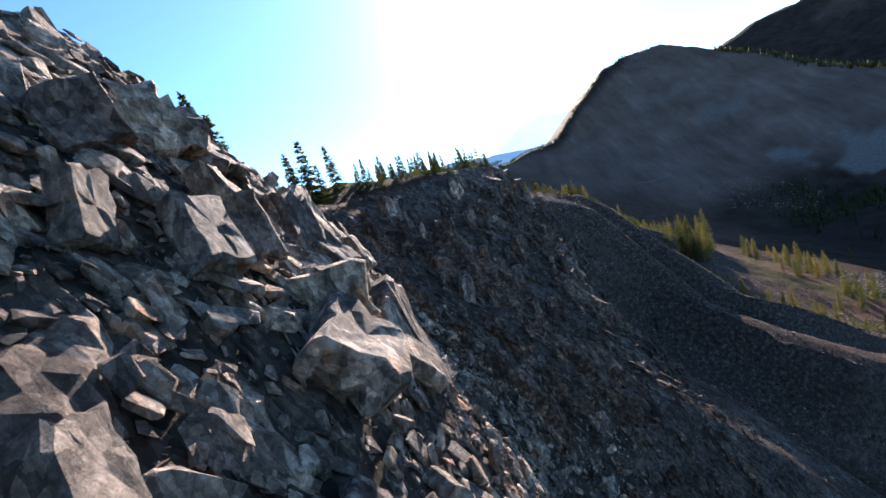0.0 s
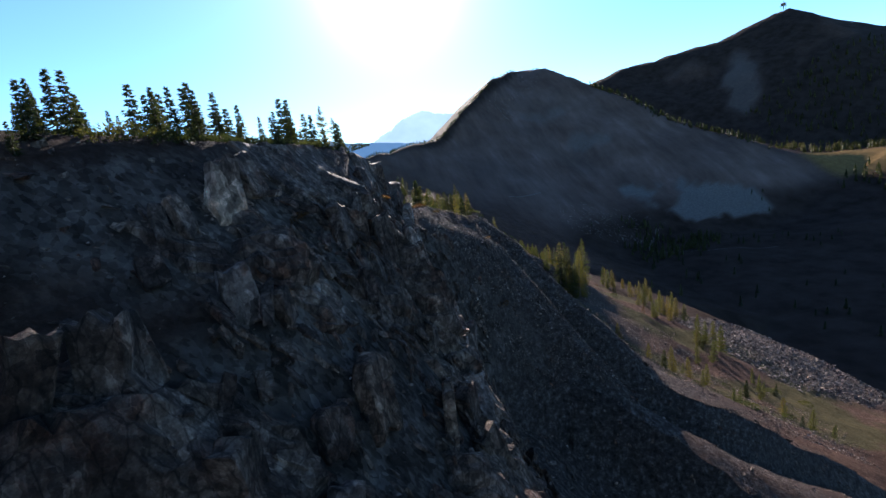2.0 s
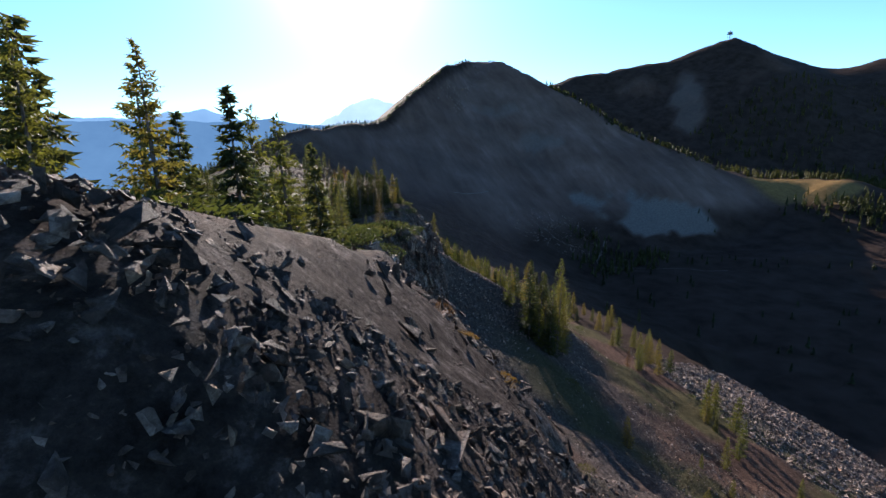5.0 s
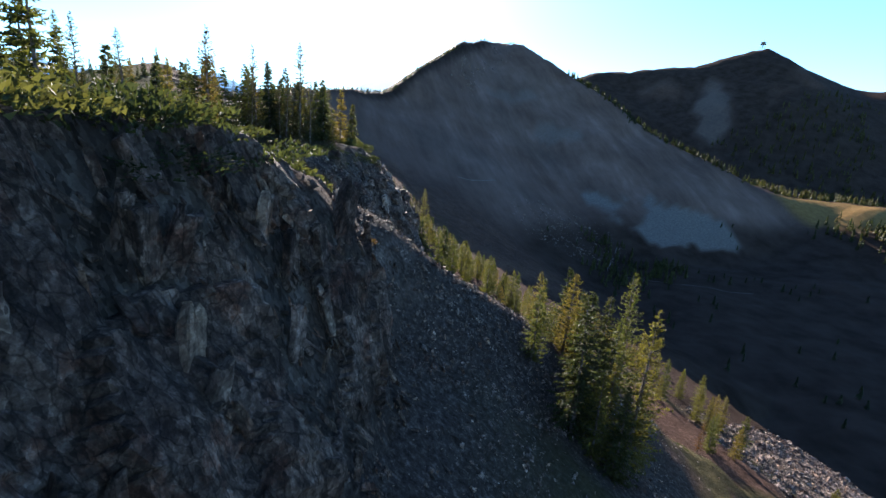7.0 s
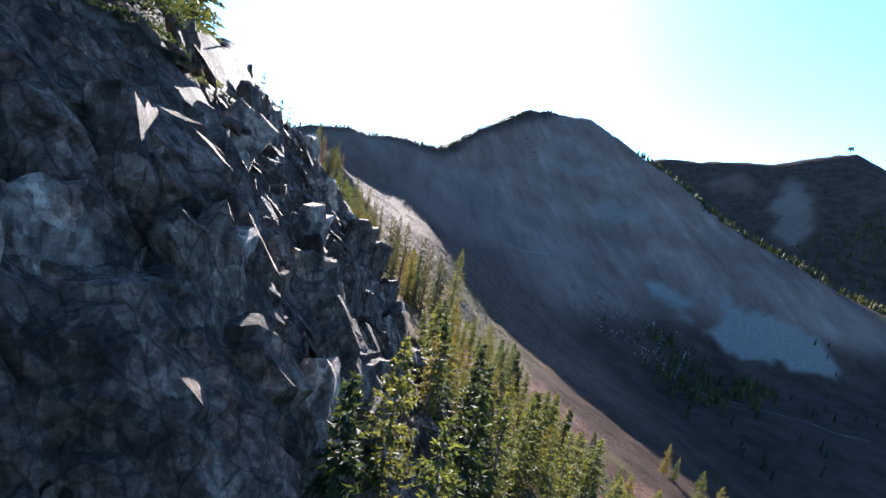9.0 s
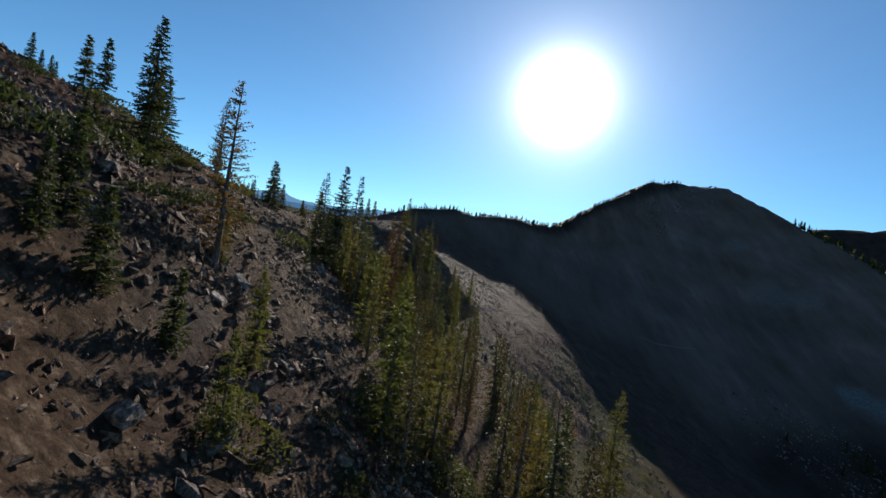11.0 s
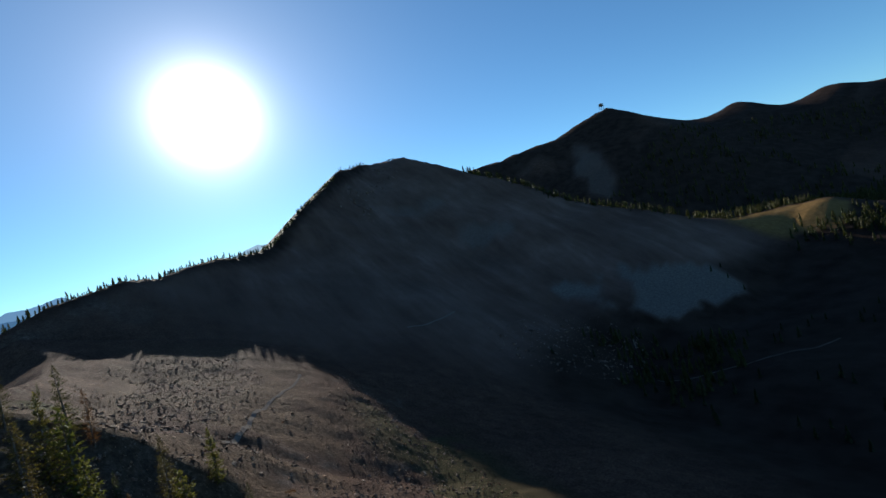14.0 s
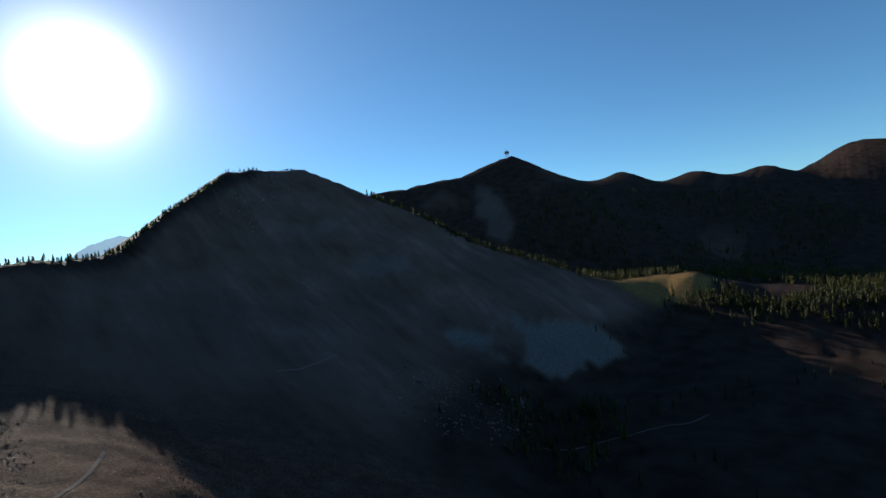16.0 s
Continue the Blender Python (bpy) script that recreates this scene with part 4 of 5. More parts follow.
# ---- boulders ----
def boulder(x, y, size, label, group="boulders on the slope"):
    shape = SLABS[int(RNG.randint(len(SLABS)))]
    r = RNG.normal(0, 25, 3)
    ob = link_mesh("boulder", shape[0], shape[1], ROCK)
    ob.matrix_basis = pose(x, y, float(land(x, y)) + 0.12 * size, r[0], r[1] + 20, RNG.uniform(0, 360)) @ Matrix.Diagonal((size * 1.2, size, size * 1.1, 1))
    return tagged(ob, label, "boulder", group)


for _ in range(12):
    by = RNG.uniform(1, 17)
    bx = np.interp(by, SEC_Y, BRINK_X) + RNG.uniform(-1, 6)
    boulder(bx, by, RNG.uniform(0.4, 0.8), "angular pale grey rock block on the sunlit crag", "blocks on the crag")
for _ in range(40):
    by = RNG.uniform(138, 215)
    bx = np.interp(by, SEC_Y, BRINK_X) + RNG.uniform(0, 14)
    boulder(bx, by, RNG.uniform(0.5, 1.3), "angular weathered boulder half buried in brown scree")
for _ in range(12):
    by = RNG.uniform(43.5, 52)
    bx = np.interp(by, SEC_Y, BRINK_X) + RNG.uniform(-3, 6)
    boulder(bx, by, RNG.uniform(0.15, 0.32), "dark broken block lying on fine scree", "blocks on the spur")


# ---- trees ----
def tapered(points, radii, sides=6):
    """A round stem through the points."""
    v, f = [], []
    for (px, py, pz), r in zip(points, radii):
        for k in range(sides):
            a = 2 * math.pi * k / sides
            v.append((px + r * math.cos(a), py + r * math.sin(a), pz))
    for i in range(len(points) - 1):
        for k in range(sides):
            a, b = i * sides + k, i * sides + (k + 1) % sides
            f += [(a, b, b + sides), (a, b + sides, a + sides)]
    return v, f


def crown_mesh(rng, h, r, low, levels, per, gap, tuft, droop, shape, fill, flat):
    """Whorls of branches with sprays of needles to both sides, and the bare sticks that bear them."""
    v, f, sv, sf = [], [], [], []
    for lv in range(levels):
        u = (lv + rng.rand()) / levels
        z = h * (low + (1 - low) * u)
        reach = r * ((1 - u) ** shape) * min(1.0, 0.55 + 2.5 * u) * rng.uniform(0.75, 1.15)
        start_az = rng.rand() * 6.28
        for b in range(per):
            if rng.rand() > fill:
                continue
            az = start_az + 6.28 * b / per + rng.normal(0, 0.35)
            length = reach * rng.uniform(0.6, 1.2) + 0.05
            d = np.array([math.cos(az), math.sin(az), -droop * rng.uniform(0.5, 1.4) + 0.5 * u * u])
            side = np.array([-math.sin(az), math.cos(az), 0])
            start = np.array([0, 0, z + rng.normal(0, 0.6) * h * (1 - low) / levels])
            k = len(sv)
            sv += [start + 0.018 * side, start - 0.018 * side, start + d * length]
            sf.append((k, k + 1, k + 2))
            n = int(length / gap) + 2
            for q in range(n):
                w = (q + rng.rand()) / n
                c = start + d * length * (0.1 + 0.9 * w) + np.array([0, 0, 0.15 * length * w * w])
                for turn in (-1, 1):
                    t = d * rng.uniform(0.3, 0.9) + turn * side * rng.uniform(0.3, 1.0) + np.array([0, 0, rng.normal(-0.1, flat)])
                    t *= tuft * rng.uniform(0.6, 1.25) * (1 - 0.45 * w * (1 - u)) * (1 - 0.4 * u) / np.linalg.norm(t)
                    wv = np.cross(t, rng.normal(0, 1, 3))
                    wv *= tuft * 0.16 / (np.linalg.norm(wv) + 1e-6)
                    k = len(v)
                    v += [c - wv, c + wv, c + t]
                    f.append((k, k + 1, k + 2))
    return v, f, sv, sf


def make_tree(kind, h, seed, mat):
    """A tree at the origin, to be copied: an Empty with a trunk and a crown of needles."""
    rng = np.random.RandomState(seed)
    ob = new(kind)
    lean = rng.normal(0, 0.02 * h, 2)
    pts = [(lean[0] * t * t, lean[1] * t * t, h * t - 0.5 * (t == 0)) for t in (0, 0.25, 0.5, 0.75, 1.0)]
    tv, tf = tapered(pts, [0.016 * h, 0.0125 * h, 0.009 * h, 0.005 * h, 0.0015 * h])
    args = dict(
        fir_tree=(0.23 * h, 0.02, int(3.6 * h) + 10, 6, 0.115, 0.34, 0.38, 0.95, 0.92, 0.35),
        spruce_tree=(0.165 * h, 0.02, int(3.6 * h) + 10, 5, 0.12, 0.28, 0.45, 0.9, 0.88, 0.45),
        larch_tree=(0.22 * h, 0.04, int(3.8 * h) + 10, 6, 0.11, 0.26, 0.15, 0.8, 0.85, 0.6),
        bare_larch=(0.17 * h, 0.1, int(4.2 * h) + 8, 6, 0.12, 0.19, 0.1, 0.75, 0.85, 0.6),
    )[kind]
    v, f, sv, sf = crown_mesh(rng, h, *args)
    k = len(tv)
    link_mesh("trunk", tv + [tuple(p) for p in sv], tf + [tuple(i + k for i in q) for q in sf], BARK, ob)
    link_mesh("crown", v, f, mat, ob)
    return ob


LABELS = {
    "fir_tree": "dark green subalpine fir with drooping dense branches",
    "spruce_tree": "slender dark spire-shaped conifer on the ridge",
    "larch_tree": "yellow-green feathery larch lit through by the sun",
    "rust_larch": "half-dead larch with rusty brown needles",
    "bare_larch": "thin larch with few needles and bare twigs",
}
PROTOS = {k: [] for k in LABELS}
for n, (kind, mat, hs) in {
    "fir_tree": ("fir_tree", FIR, (4.0, 6.0, 9.0)),
    "spruce_tree": ("spruce_tree", FIR, (5.0, 8.0)),
    "larch_tree": ("larch_tree", LARCH, (5.5, 7.5, 9.0)),
    "rust_larch": ("bare_larch", RUST, (6.0, 8.0)),
    "bare_larch": ("bare_larch", OLIVE, (6.0, 8.0)),
}.items():
    for i, h in enumerate(hs):
        PROTOS[n].append((h, make_tree(kind, h, 200 + 13 * i + len(n), mat)))
PLANTED = []
USED = set()


def plant(kind, x, y, h, group, lean=0.0):
    """A copy of the nearest-sized tree, scaled to the height h, rooted in the ground at x, y."""
    protos = PROTOS[kind]
    ph, ob = min(protos, key=lambda p: abs(p[0] - h) + 0.3 * RNG.rand())
    s = h / ph
    z = float(land(x, y)) - 0.15
    m = pose(x, y, z, RNG.normal(0, 1.5) + lean, RNG.normal(0, 1.5), RNG.uniform(0, 360)) @ Matrix.Diagonal((s * RNG.uniform(0.85, 1.15), s * RNG.uniform(0.85, 1.15), s, 1))
    if ob.name not in USED:
        USED.add(ob.name)
        ob.matrix_basis = m
        t = ob
    else:
        t = copy_thing(ob, m)
    PLANTED.append((x, y))
    return tagged(t, LABELS[kind], "tree", group)


def plant_top(kind, x, y, top, group):
    plant(kind, x, y, float(np.clip(top - land(x, y) + 0.15, 1.5, 15)), group)


# the open air along the slope where no tree reaches: x, y, height of the gap
OPEN_LINE = [(-14.7, -3.2, 10.5), (-13.4, 8.5, 11.4), (-11, 17.6, 10.5), (-7.5, 28.2, 9.1), (-4.7, 35.8, 8.5), (-1.6, 43.2, 7.2), (4, 55, 4.2), (10.5, 69, 0), (16, 80, -2.7), (20, 90, -4.8), (26, 105, -7.4), (32, 135, -7.3), (31, 150, -3.2), (31, 160, -1.4), (33, 172, -0.5), (39, 181, 2), (48, 192, 6.4)]


def crowded(x, y, h, apart=1.0):
    if any((x - a) ** 2 + (y - b) ** 2 < apart * apart for a, b in PLANTED):
        return True
    top = float(land(x, y)) + h
    for (ax, ay, az), (bx, by, bz) in zip(OPEN_LINE, OPEN_LINE[1:]):
        t = min(1, max(0, ((x - ax) * (bx - ax) + (y - ay) * (by - ay)) / ((bx - ax) ** 2 + (by - ay) ** 2)))
        if top > az + t * (bz - az) - 3.2 and math.hypot(x - ax - t * (bx - ax), y - ay - t * (by - ay)) < ((2.6 if x < ax + t * (bx - ax) else 6.0) + 0.3 * h if h > 3 else 1.9 + 0.4 * h):
            return True
    return False


def grove(count, box, heights, mixture, group, where):
    kinds, weights = zip(*mixture)
    p = np.array(weights) / sum(weights)
    done = tries = 0
    while done < count and tries < count * 40:
        tries += 1
        x, y = RNG.uniform(box[0], box[1]), RNG.uniform(box[2], box[3])
        h = RNG.uniform(*heights)
        if not where(x, y) or crowded(x, y, h):
            continue
        k = kinds[RNG.choice(len(kinds), p=p)]
        plant(k, x, y, h, group)
        done += 1


def brink(y):
    return float(np.interp(y, SEC_Y, BRINK_X))


def foot(y):
    return float(np.interp(y, EVEN_Y, EVEN_X))


# single trees that stand out
for kind, x, y, top, g in (
    ("fir_tree", -21.9, 25.0, 15.8, "stunted firs on the first crest"), ("fir_tree", -20.9, 28.0, 15.6, "stunted firs on the first crest"), ("fir_tree", -19.8, 30.0, 13.7, "stunted firs on the first crest"), ("fir_tree", -22.4, 24.0, 15.0, "stunted firs on the first crest"), ("fir_tree", -21.6, 26.4, 14.4, "stunted firs on the first crest"), ("fir_tree", -24.4, 18.7, 18.4, "stunted firs on the first crest"), ("fir_tree", -23.3, 17.9, 16.8, "stunted firs on the first crest"), ("fir_tree", -24.2, 30.1, 17.0, "stunted firs on the first crest"), ("spruce_tree", -23.2, 22.8, 14.4, "stunted firs on the first crest"),
    ("spruce_tree", 5.9, 176.9, 8.1, "conifers on the ridge crest"), ("bare_larch", 11.1, 179.9, 3.7, "conifers on the ridge crest"),
    ("spruce_tree", 9.4, 197.3, 1.1, "conifers on the ridge crest"), ("spruce_tree", 4.5, 237.8, 3.1, "conifers on the ridge crest"),
    ("spruce_tree", 12.2, 220.2, 1.9, "conifers on the ridge crest"), ("spruce_tree", 9.7, 188.6, 0.0, "conifers on the ridge crest"),
    ("rust_larch", 25.0, 200.9, -3.0, "larches on the scree slope"), ("spruce_tree", 20.0, 210.7, -2.5, "larches on the scree slope"),
    ("larch_tree", 48.5, 176.4, -15.7, "larches on the scree slope"), ("fir_tree", 39.8, 114.8, -15.1, "firs below the spur"),
    ("fir_tree", 42.2, 115.0, -15.4, "firs below the spur"), ("rust_larch", 61.5, 112.4, -32.4, "firs below the spur"),
    ("larch_tree", 60.7, 90.1, -33.8, "larches low on the slope"), ("larch_tree", 76.7, 121.8, -37.0, "larches low on the slope"),
    ("larch_tree", 131.8, 197.7, -62.0, "larches low on the slope"), ("larch_tree", 139.5, 187.9, -62.0, "larches low on the slope"),
    ("rust_larch", 21.6, 160.0, -1.2, "larches on the scree slope"), ("fir_tree", -7.6, 62.0, 7.6, "trees behind the spur"), ("larch_tree", -5.5, 62.0, 7.1, "trees behind the spur"), ("fir_tree", -4.6, 66.0, 6.4, "trees behind the spur"), ("fir_tree", -2.3, 66.0, 8.1, "trees behind the spur"), ("fir_tree", -1.4, 64.0, 7.3, "trees behind the spur"), ("larch_tree", -0.1, 66.0, 6.5, "trees behind the spur"), ("fir_tree", 1.1, 64.0, 5.6, "trees behind the spur"), ("larch_tree", 3.4, 66.0, 5.4, "trees behind the spur"), ("fir_tree", -9.8, 58.0, 9.0, "trees behind the spur"), ("fir_tree", -7.4, 58.0, 7.7, "trees behind the spur"), ("larch_tree", -5.1, 58.5, 7.0, "trees behind the spur"), ("fir_tree", -2.3, 61.0, 8.1, "trees behind the spur"), ("larch_tree", -10.6, 57.0, 8.0, "trees behind the spur"), ("spruce_tree", 7.4, 178.2, 1.9, "conifers on the ridge crest"), ("bare_larch", 11.9, 178.0, 0.8, "conifers on the ridge crest"), ("spruce_tree", 9.4, 183.6, 0.3, "conifers on the ridge crest"), ("spruce_tree", 12.6, 184.0, 0.1, "conifers on the ridge crest"), ("fir_tree", 13.4, 188.4, 0.5, "conifers on the ridge crest"), ("fir_tree", 12.4, 189.6, 0.2, "conifers on the ridge crest"), ("spruce_tree", 15.8, 192.0, -0.3, "conifers on the ridge crest"), ("spruce_tree", 16.6, 198.0, -0.1, "conifers on the ridge crest"), ("fir_tree", 19.9, 192.0, 0.4, "conifers on the ridge crest"), ("spruce_tree", 20.4, 198.0, -0.2, "conifers on the ridge crest"), ("fir_tree", 20.0, 182.0, -2.1, "larches on the scree slope"), ("fir_tree", 20.8, 183.4, -3.4, "larches on the scree slope"), ("rust_larch", 26.6, 192.0, -4.2, "larches on the scree slope"), ("bare_larch", 18.6, 119.5, 1.6, "ridge-top forest"), ("fir_tree", 14.0, 165.5, 3.6, "conifers on the ridge crest"), ("fir_tree", 13.0, 167.0, 1.5, "conifers on the ridge crest"), ("fir_tree", 22.0, 151.9, -6.3, "young firs on the scree"), ("fir_tree", 20.8, 151.0, -5.2, "young firs on the scree"), ("fir_tree", 20.2, 152.6, -4.2, "young firs on the scree"), ("larch_tree", 25.4, 156.4, -8.6, "young firs on the scree"), ("larch_tree", 26.6, 151.2, -9.9, "young firs on the scree"),
):
    plant_top(kind, x, y, top, g)

FOREST = (("fir_tree", 4), ("larch_tree", 2), ("spruce_tree", 3), ("bare_larch", 1))
grove(46, (-16, -7.5, 30, 42), (0.9, 2.0), (("fir_tree", 5), ("spruce_tree", 1)), "stunted firs on the first crest", lambda x, y: -1.5 < x - brink(y) < 0.1 and x < -9.4)
grove(60, (-24, -8, 24, 42), (0.8, 2.1), (("fir_tree", 4), ("spruce_tree", 1)), "stunted firs on the first crest", lambda x, y: -5.5 < x - brink(y) < -0.2 and x < -9.8)
grove(95, (-14, 5, 60, 92), (1.4, 3.4), (("fir_tree", 2), ("spruce_tree", 1), ("larch_tree", 2)), "trees behind the spur", lambda x, y: -14 < x - brink(y) < -1.0)
grove(40, (-14, 13, 78, 96), (1.6, 3.4), FOREST, "ridge-top forest", lambda x, y: -22 < x - brink(y) < -2.5)
grove(80, (-12, 24, 96, 132), (2.2, 4.8), FOREST, "ridge-top forest", lambda x, y: -22 < x - brink(y) < -1.2 and not 103 < y < 114)
grove(30, (-3, 7, 128, 176), (1.0, 1.9), (("fir_tree", 3), ("spruce_tree", 2)), "trees behind the crest", lambda x, y: x < brink(y) - 2)
grove(110, (-16, -3, 116, 178), (1.8, 3.2), (("fir_tree", 4), ("larch_tree", 1)), "trees behind the crest", lambda x, y: True)
grove(26, (6, 22, 103, 128), (4.0, 6.2), FOREST, "ridge-top forest", lambda x, y: -8 < x - brink(y) < -0.8 and y > 114)
grove(34, (32, 52, 98, 122), (4.5, 8.5), (("fir_tree", 2), ("larch_tree", 4)), "firs below the spur", lambda x, y: abs(x - 35 - 0.5 * (y - 100)) < 5)
grove(96, (26, 80, 112, 165), (2.4, 4.8), (("larch_tree", 5), ("fir_tree", 1)), "larches on the shoulder", lambda x, y: abs(x - 30.5 - 0.36 * (y - 112)) < 5.5)
grove(46, (34, 66, 110, 152), (2.6, 4.8), (("larch_tree", 3), ("fir_tree", 1)), "larches on the shoulder", lambda x, y: 4 < x - 31 - 0.36 * (y - 112) < 15)
grove(26, (30, 64, 60, 98), (1.8, 3.8), (("larch_tree", 3), ("fir_tree", 1)), "larches low on the slope", lambda x, y: x > foot(y) + 12 and fbm(x, y, 14, 3, 94) > 0.0)
grove(30, (54, 120, 84, 180), (3.5, 6.5), (("larch_tree", 1),), "larches low on the slope", lambda x, y: -50 < land(x, y) < -34 and abs(x - 64 - 0.35 * (y - 90)) < 9)
BELT = (("larch_tree", 4), ("spruce_tree", 4), ("bare_larch", 5), ("rust_larch", 2))
grove(82, (27, 48, 156, 192), (4.0, 7.5), BELT, "larches on the scree slope", lambda x, y: abs(x - (33 + 0.2 * (y - 160))) < 9)
grove(75, (18, 46, 184, 222), (3.5, 7.0), BELT, "larches on the scree slope", lambda x, y: abs(x - (29 + 0.1 * (y - 185))) < 8)
grove(5, (18, 27, 176, 190), (3.0, 6.0), (("spruce_tree", 3), ("larch_tree", 2), ("fir_tree", 2)), "larches on the scree slope", lambda x, y: x > brink(y) + 8)
grove(14, (21, 32, 175, 192), (4.5, 7.5), (("larch_tree", 3), ("spruce_tree", 3), ("fir_tree", 1), ("bare_larch", 2)), "larches on the scree slope", lambda x, y: x > brink(y) + 8)
grove(44, (-4, 24, 176, 275), (1.6, 4.5), (("spruce_tree", 4), ("fir_tree", 2)), "conifers on the ridge crest", lambda x, y: -8 < x - brink(y) < 0)
grove(4, (3, 9, 170, 180), (4.0, 7.0), (("spruce_tree", 3), ("fir_tree", 2)), "conifers on the ridge crest", lambda x, y: True)
grove(9, (14, 30, 140, 168), (1.4, 3.2), (("fir_tree", 3), ("larch_tree", 1)), "young firs on the scree", lambda x, y: x > brink(y) + 2)
for kind, x, y, top in (
    ("fir_tree", -18.6, 34.0, 14.6), ("fir_tree", -17.9, 34.0, 13.8), ("fir_tree", -17.0, 36.0, 14.3), ("fir_tree", -16.1, 36.0, 13.9), ("fir_tree", -15.4, 37.0, 14.2), ("spruce_tree", -14.9, 37.0, 13.8), ("fir_tree", -13.7, 37.0, 13.4), ("fir_tree", -12.2, 38.0, 13.6),
    ("larch_tree", -10.6, 39.0, 13.1), ("fir_tree", -11.3, 38.0, 12.9), ("fir_tree", -11.9, 39.0, 13.4), ("larch_tree", -10.1, 39.0, 12.6), ("fir_tree", -18.8, 33.4, 14.0), ("spruce_tree", -17.6, 35.0, 13.9), ("fir_tree", -18.2, 32.0, 13.3), ("larch_tree", -15.8, 34.2, 13.0),
):
    plant_top(kind, x, y, top, "stunted firs on the first crest")
for protos in PROTOS.values():
    for ph, ob in protos:
        if ob.name not in USED:
            for c in list(ob.children):
                bpy.data.objects.remove(c)
            bpy.data.objects.remove(ob)


# ---- woods far off ----
def far_trees(count, pick, heights, seed):
    """Many small spires: ragged tiers of boughs round a stem."""
    rng = np.random.RandomState(seed)
    v, f = [], []
    for x, y in pick(rng, count):
        h = rng.uniform(*heights)
        z = float(land(x, y)) - 0.3
        r = h * rng.uniform(0.14, 0.2)
        for t in range(7):
            u = 0.08 + 0.88 * t / 7
            for b in range(5):
                a = rng.rand() * 6.28
                rr = r * (1 - u) ** 0.8 * rng.uniform(0.6, 1.25) + 0.1
                c, s = math.cos(a), math.sin(a)
                k = len(v)
                zt = z + h * min(1, u + 0.26)
                v += [(x, y, zt), (x + rr * (c - 0.45 * s), y + rr * (s + 0.45 * c), z + h * u), (x + rr * (c + 0.45 * s), y + rr * (s - 0.45 * c), z + h * u * 0.96)]
                f.append((k, k + 1, k + 2))
    return v, f


def along(line, spread, start=0.0, end=1.0):
    def pick(rng, count):
        for _ in range(count):
            t = rng.uniform(start, end) * (len(line) - 1)
            i = min(int(t), len(line) - 2)
            u = t - i
            yield tuple(line[i][k] + u * (line[i + 1][k] - line[i][k]) + rng.normal(0, spread) for k in (0, 1))
    return pick


def over(box, where):
    def pick(rng, count):
        n = 0
        while n < count:
            x, y = rng.uniform(box[0], box[1]), rng.uniform(box[2], box[3])
            if where(x, y):
                n += 1
                yield x, y
    return pick


stuff("ridge_trees", far_trees(420, along([(a - 2.0, b + 2.0) for a, b, *_ in KNOB_TO_HUMP], 1.6, 0.02, 0.8), (1.2, 3.4), 301), FIR, "tiny firs along the skyline of the ridge", "trees")
stuff("ridge_trees", far_trees(60, along([(a - 2.0, b + 2.0) for a, b, *_ in KNOB_TO_HUMP], 2.0, 0.75, 1.0), (1.2, 3.6), 302), FIR, "a few small firs up the side of the hump", "trees")
stuff("rim_trees", far_trees(210, along(RIM[3:8], 5.0), (3.5, 7.5), 303), WOODS, "thin line of larches along the rim of the hollow", "trees")
stuff("plateau_woods", far_trees(1900, over((425, 640, 60, 420), lambda x, y: (x - 448) ** 2 / 42**2 + (y - 318) ** 2 / 40**2 > 1 and fbm(x, y, 50, 3, 81) > -0.18), (5, 9), 304), WOODS, "sunlit larch woods on the plateau round a meadow", "trees")
stuff("rim_trees", far_trees(300, along(RIM[10:13], 14.0), (5, 9), 308), WOODS, "dark larch woods over the low rim of the hollow", "trees")
stuff("valley_woods", far_trees(160, over((170, 420, 60, 330), lambda x, y: land(x, y) < -58 and fbm(x, y, 40, 3, 82) > 0.0), (3, 6), 305), FIR, "dark conifers scattered over the shaded valley floor", "trees")
stuff("valley_woods", far_trees(140, over((190, 262, 270, 350), lambda x, y: land(x, y) < -60 and fbm(x, y, 26, 3, 84) > 0.02), (4, 8), 307), FIR, "dark conifers at the foot of the hump", "trees")
stuff("slope_woods", far_trees(1800, over((560, 1050, 40, 560), lambda x, y: x + y < 1400 and fbm(x, y, 80, 3, 83) > -0.2), (5, 10), 306), WOODS, "far patches of open larch wood on the hillside", "trees")


# ---- brush and turf ----
def brush_mesh(rng, r, h, count, leaf):
    v, f = [], []
    for _ in range(count):
        a, d = rng.rand() * 6.28, r * math.sqrt(rng.rand())
        c = np.array([d * math.cos(a), d * math.sin(a), h * (1 - (d / r) ** 2) * rng.uniform(0.1, 1.0)])
        t = np.array([math.cos(a) * 0.5, math.sin(a) * 0.5, 0.7]) + rng.normal(0, 0.5, 3)
        t *= leaf * rng.uniform(0.6, 1.4) / np.linalg.norm(t)
        w = np.cross(t, rng.normal(0, 1, 3))
        w *= leaf * 0.28 / (np.linalg.norm(w) + 1e-6)
        k = len(v)
        v += [c - w, c + w, c + t]
        f.append((k, k + 1, k + 2))
    return v, f


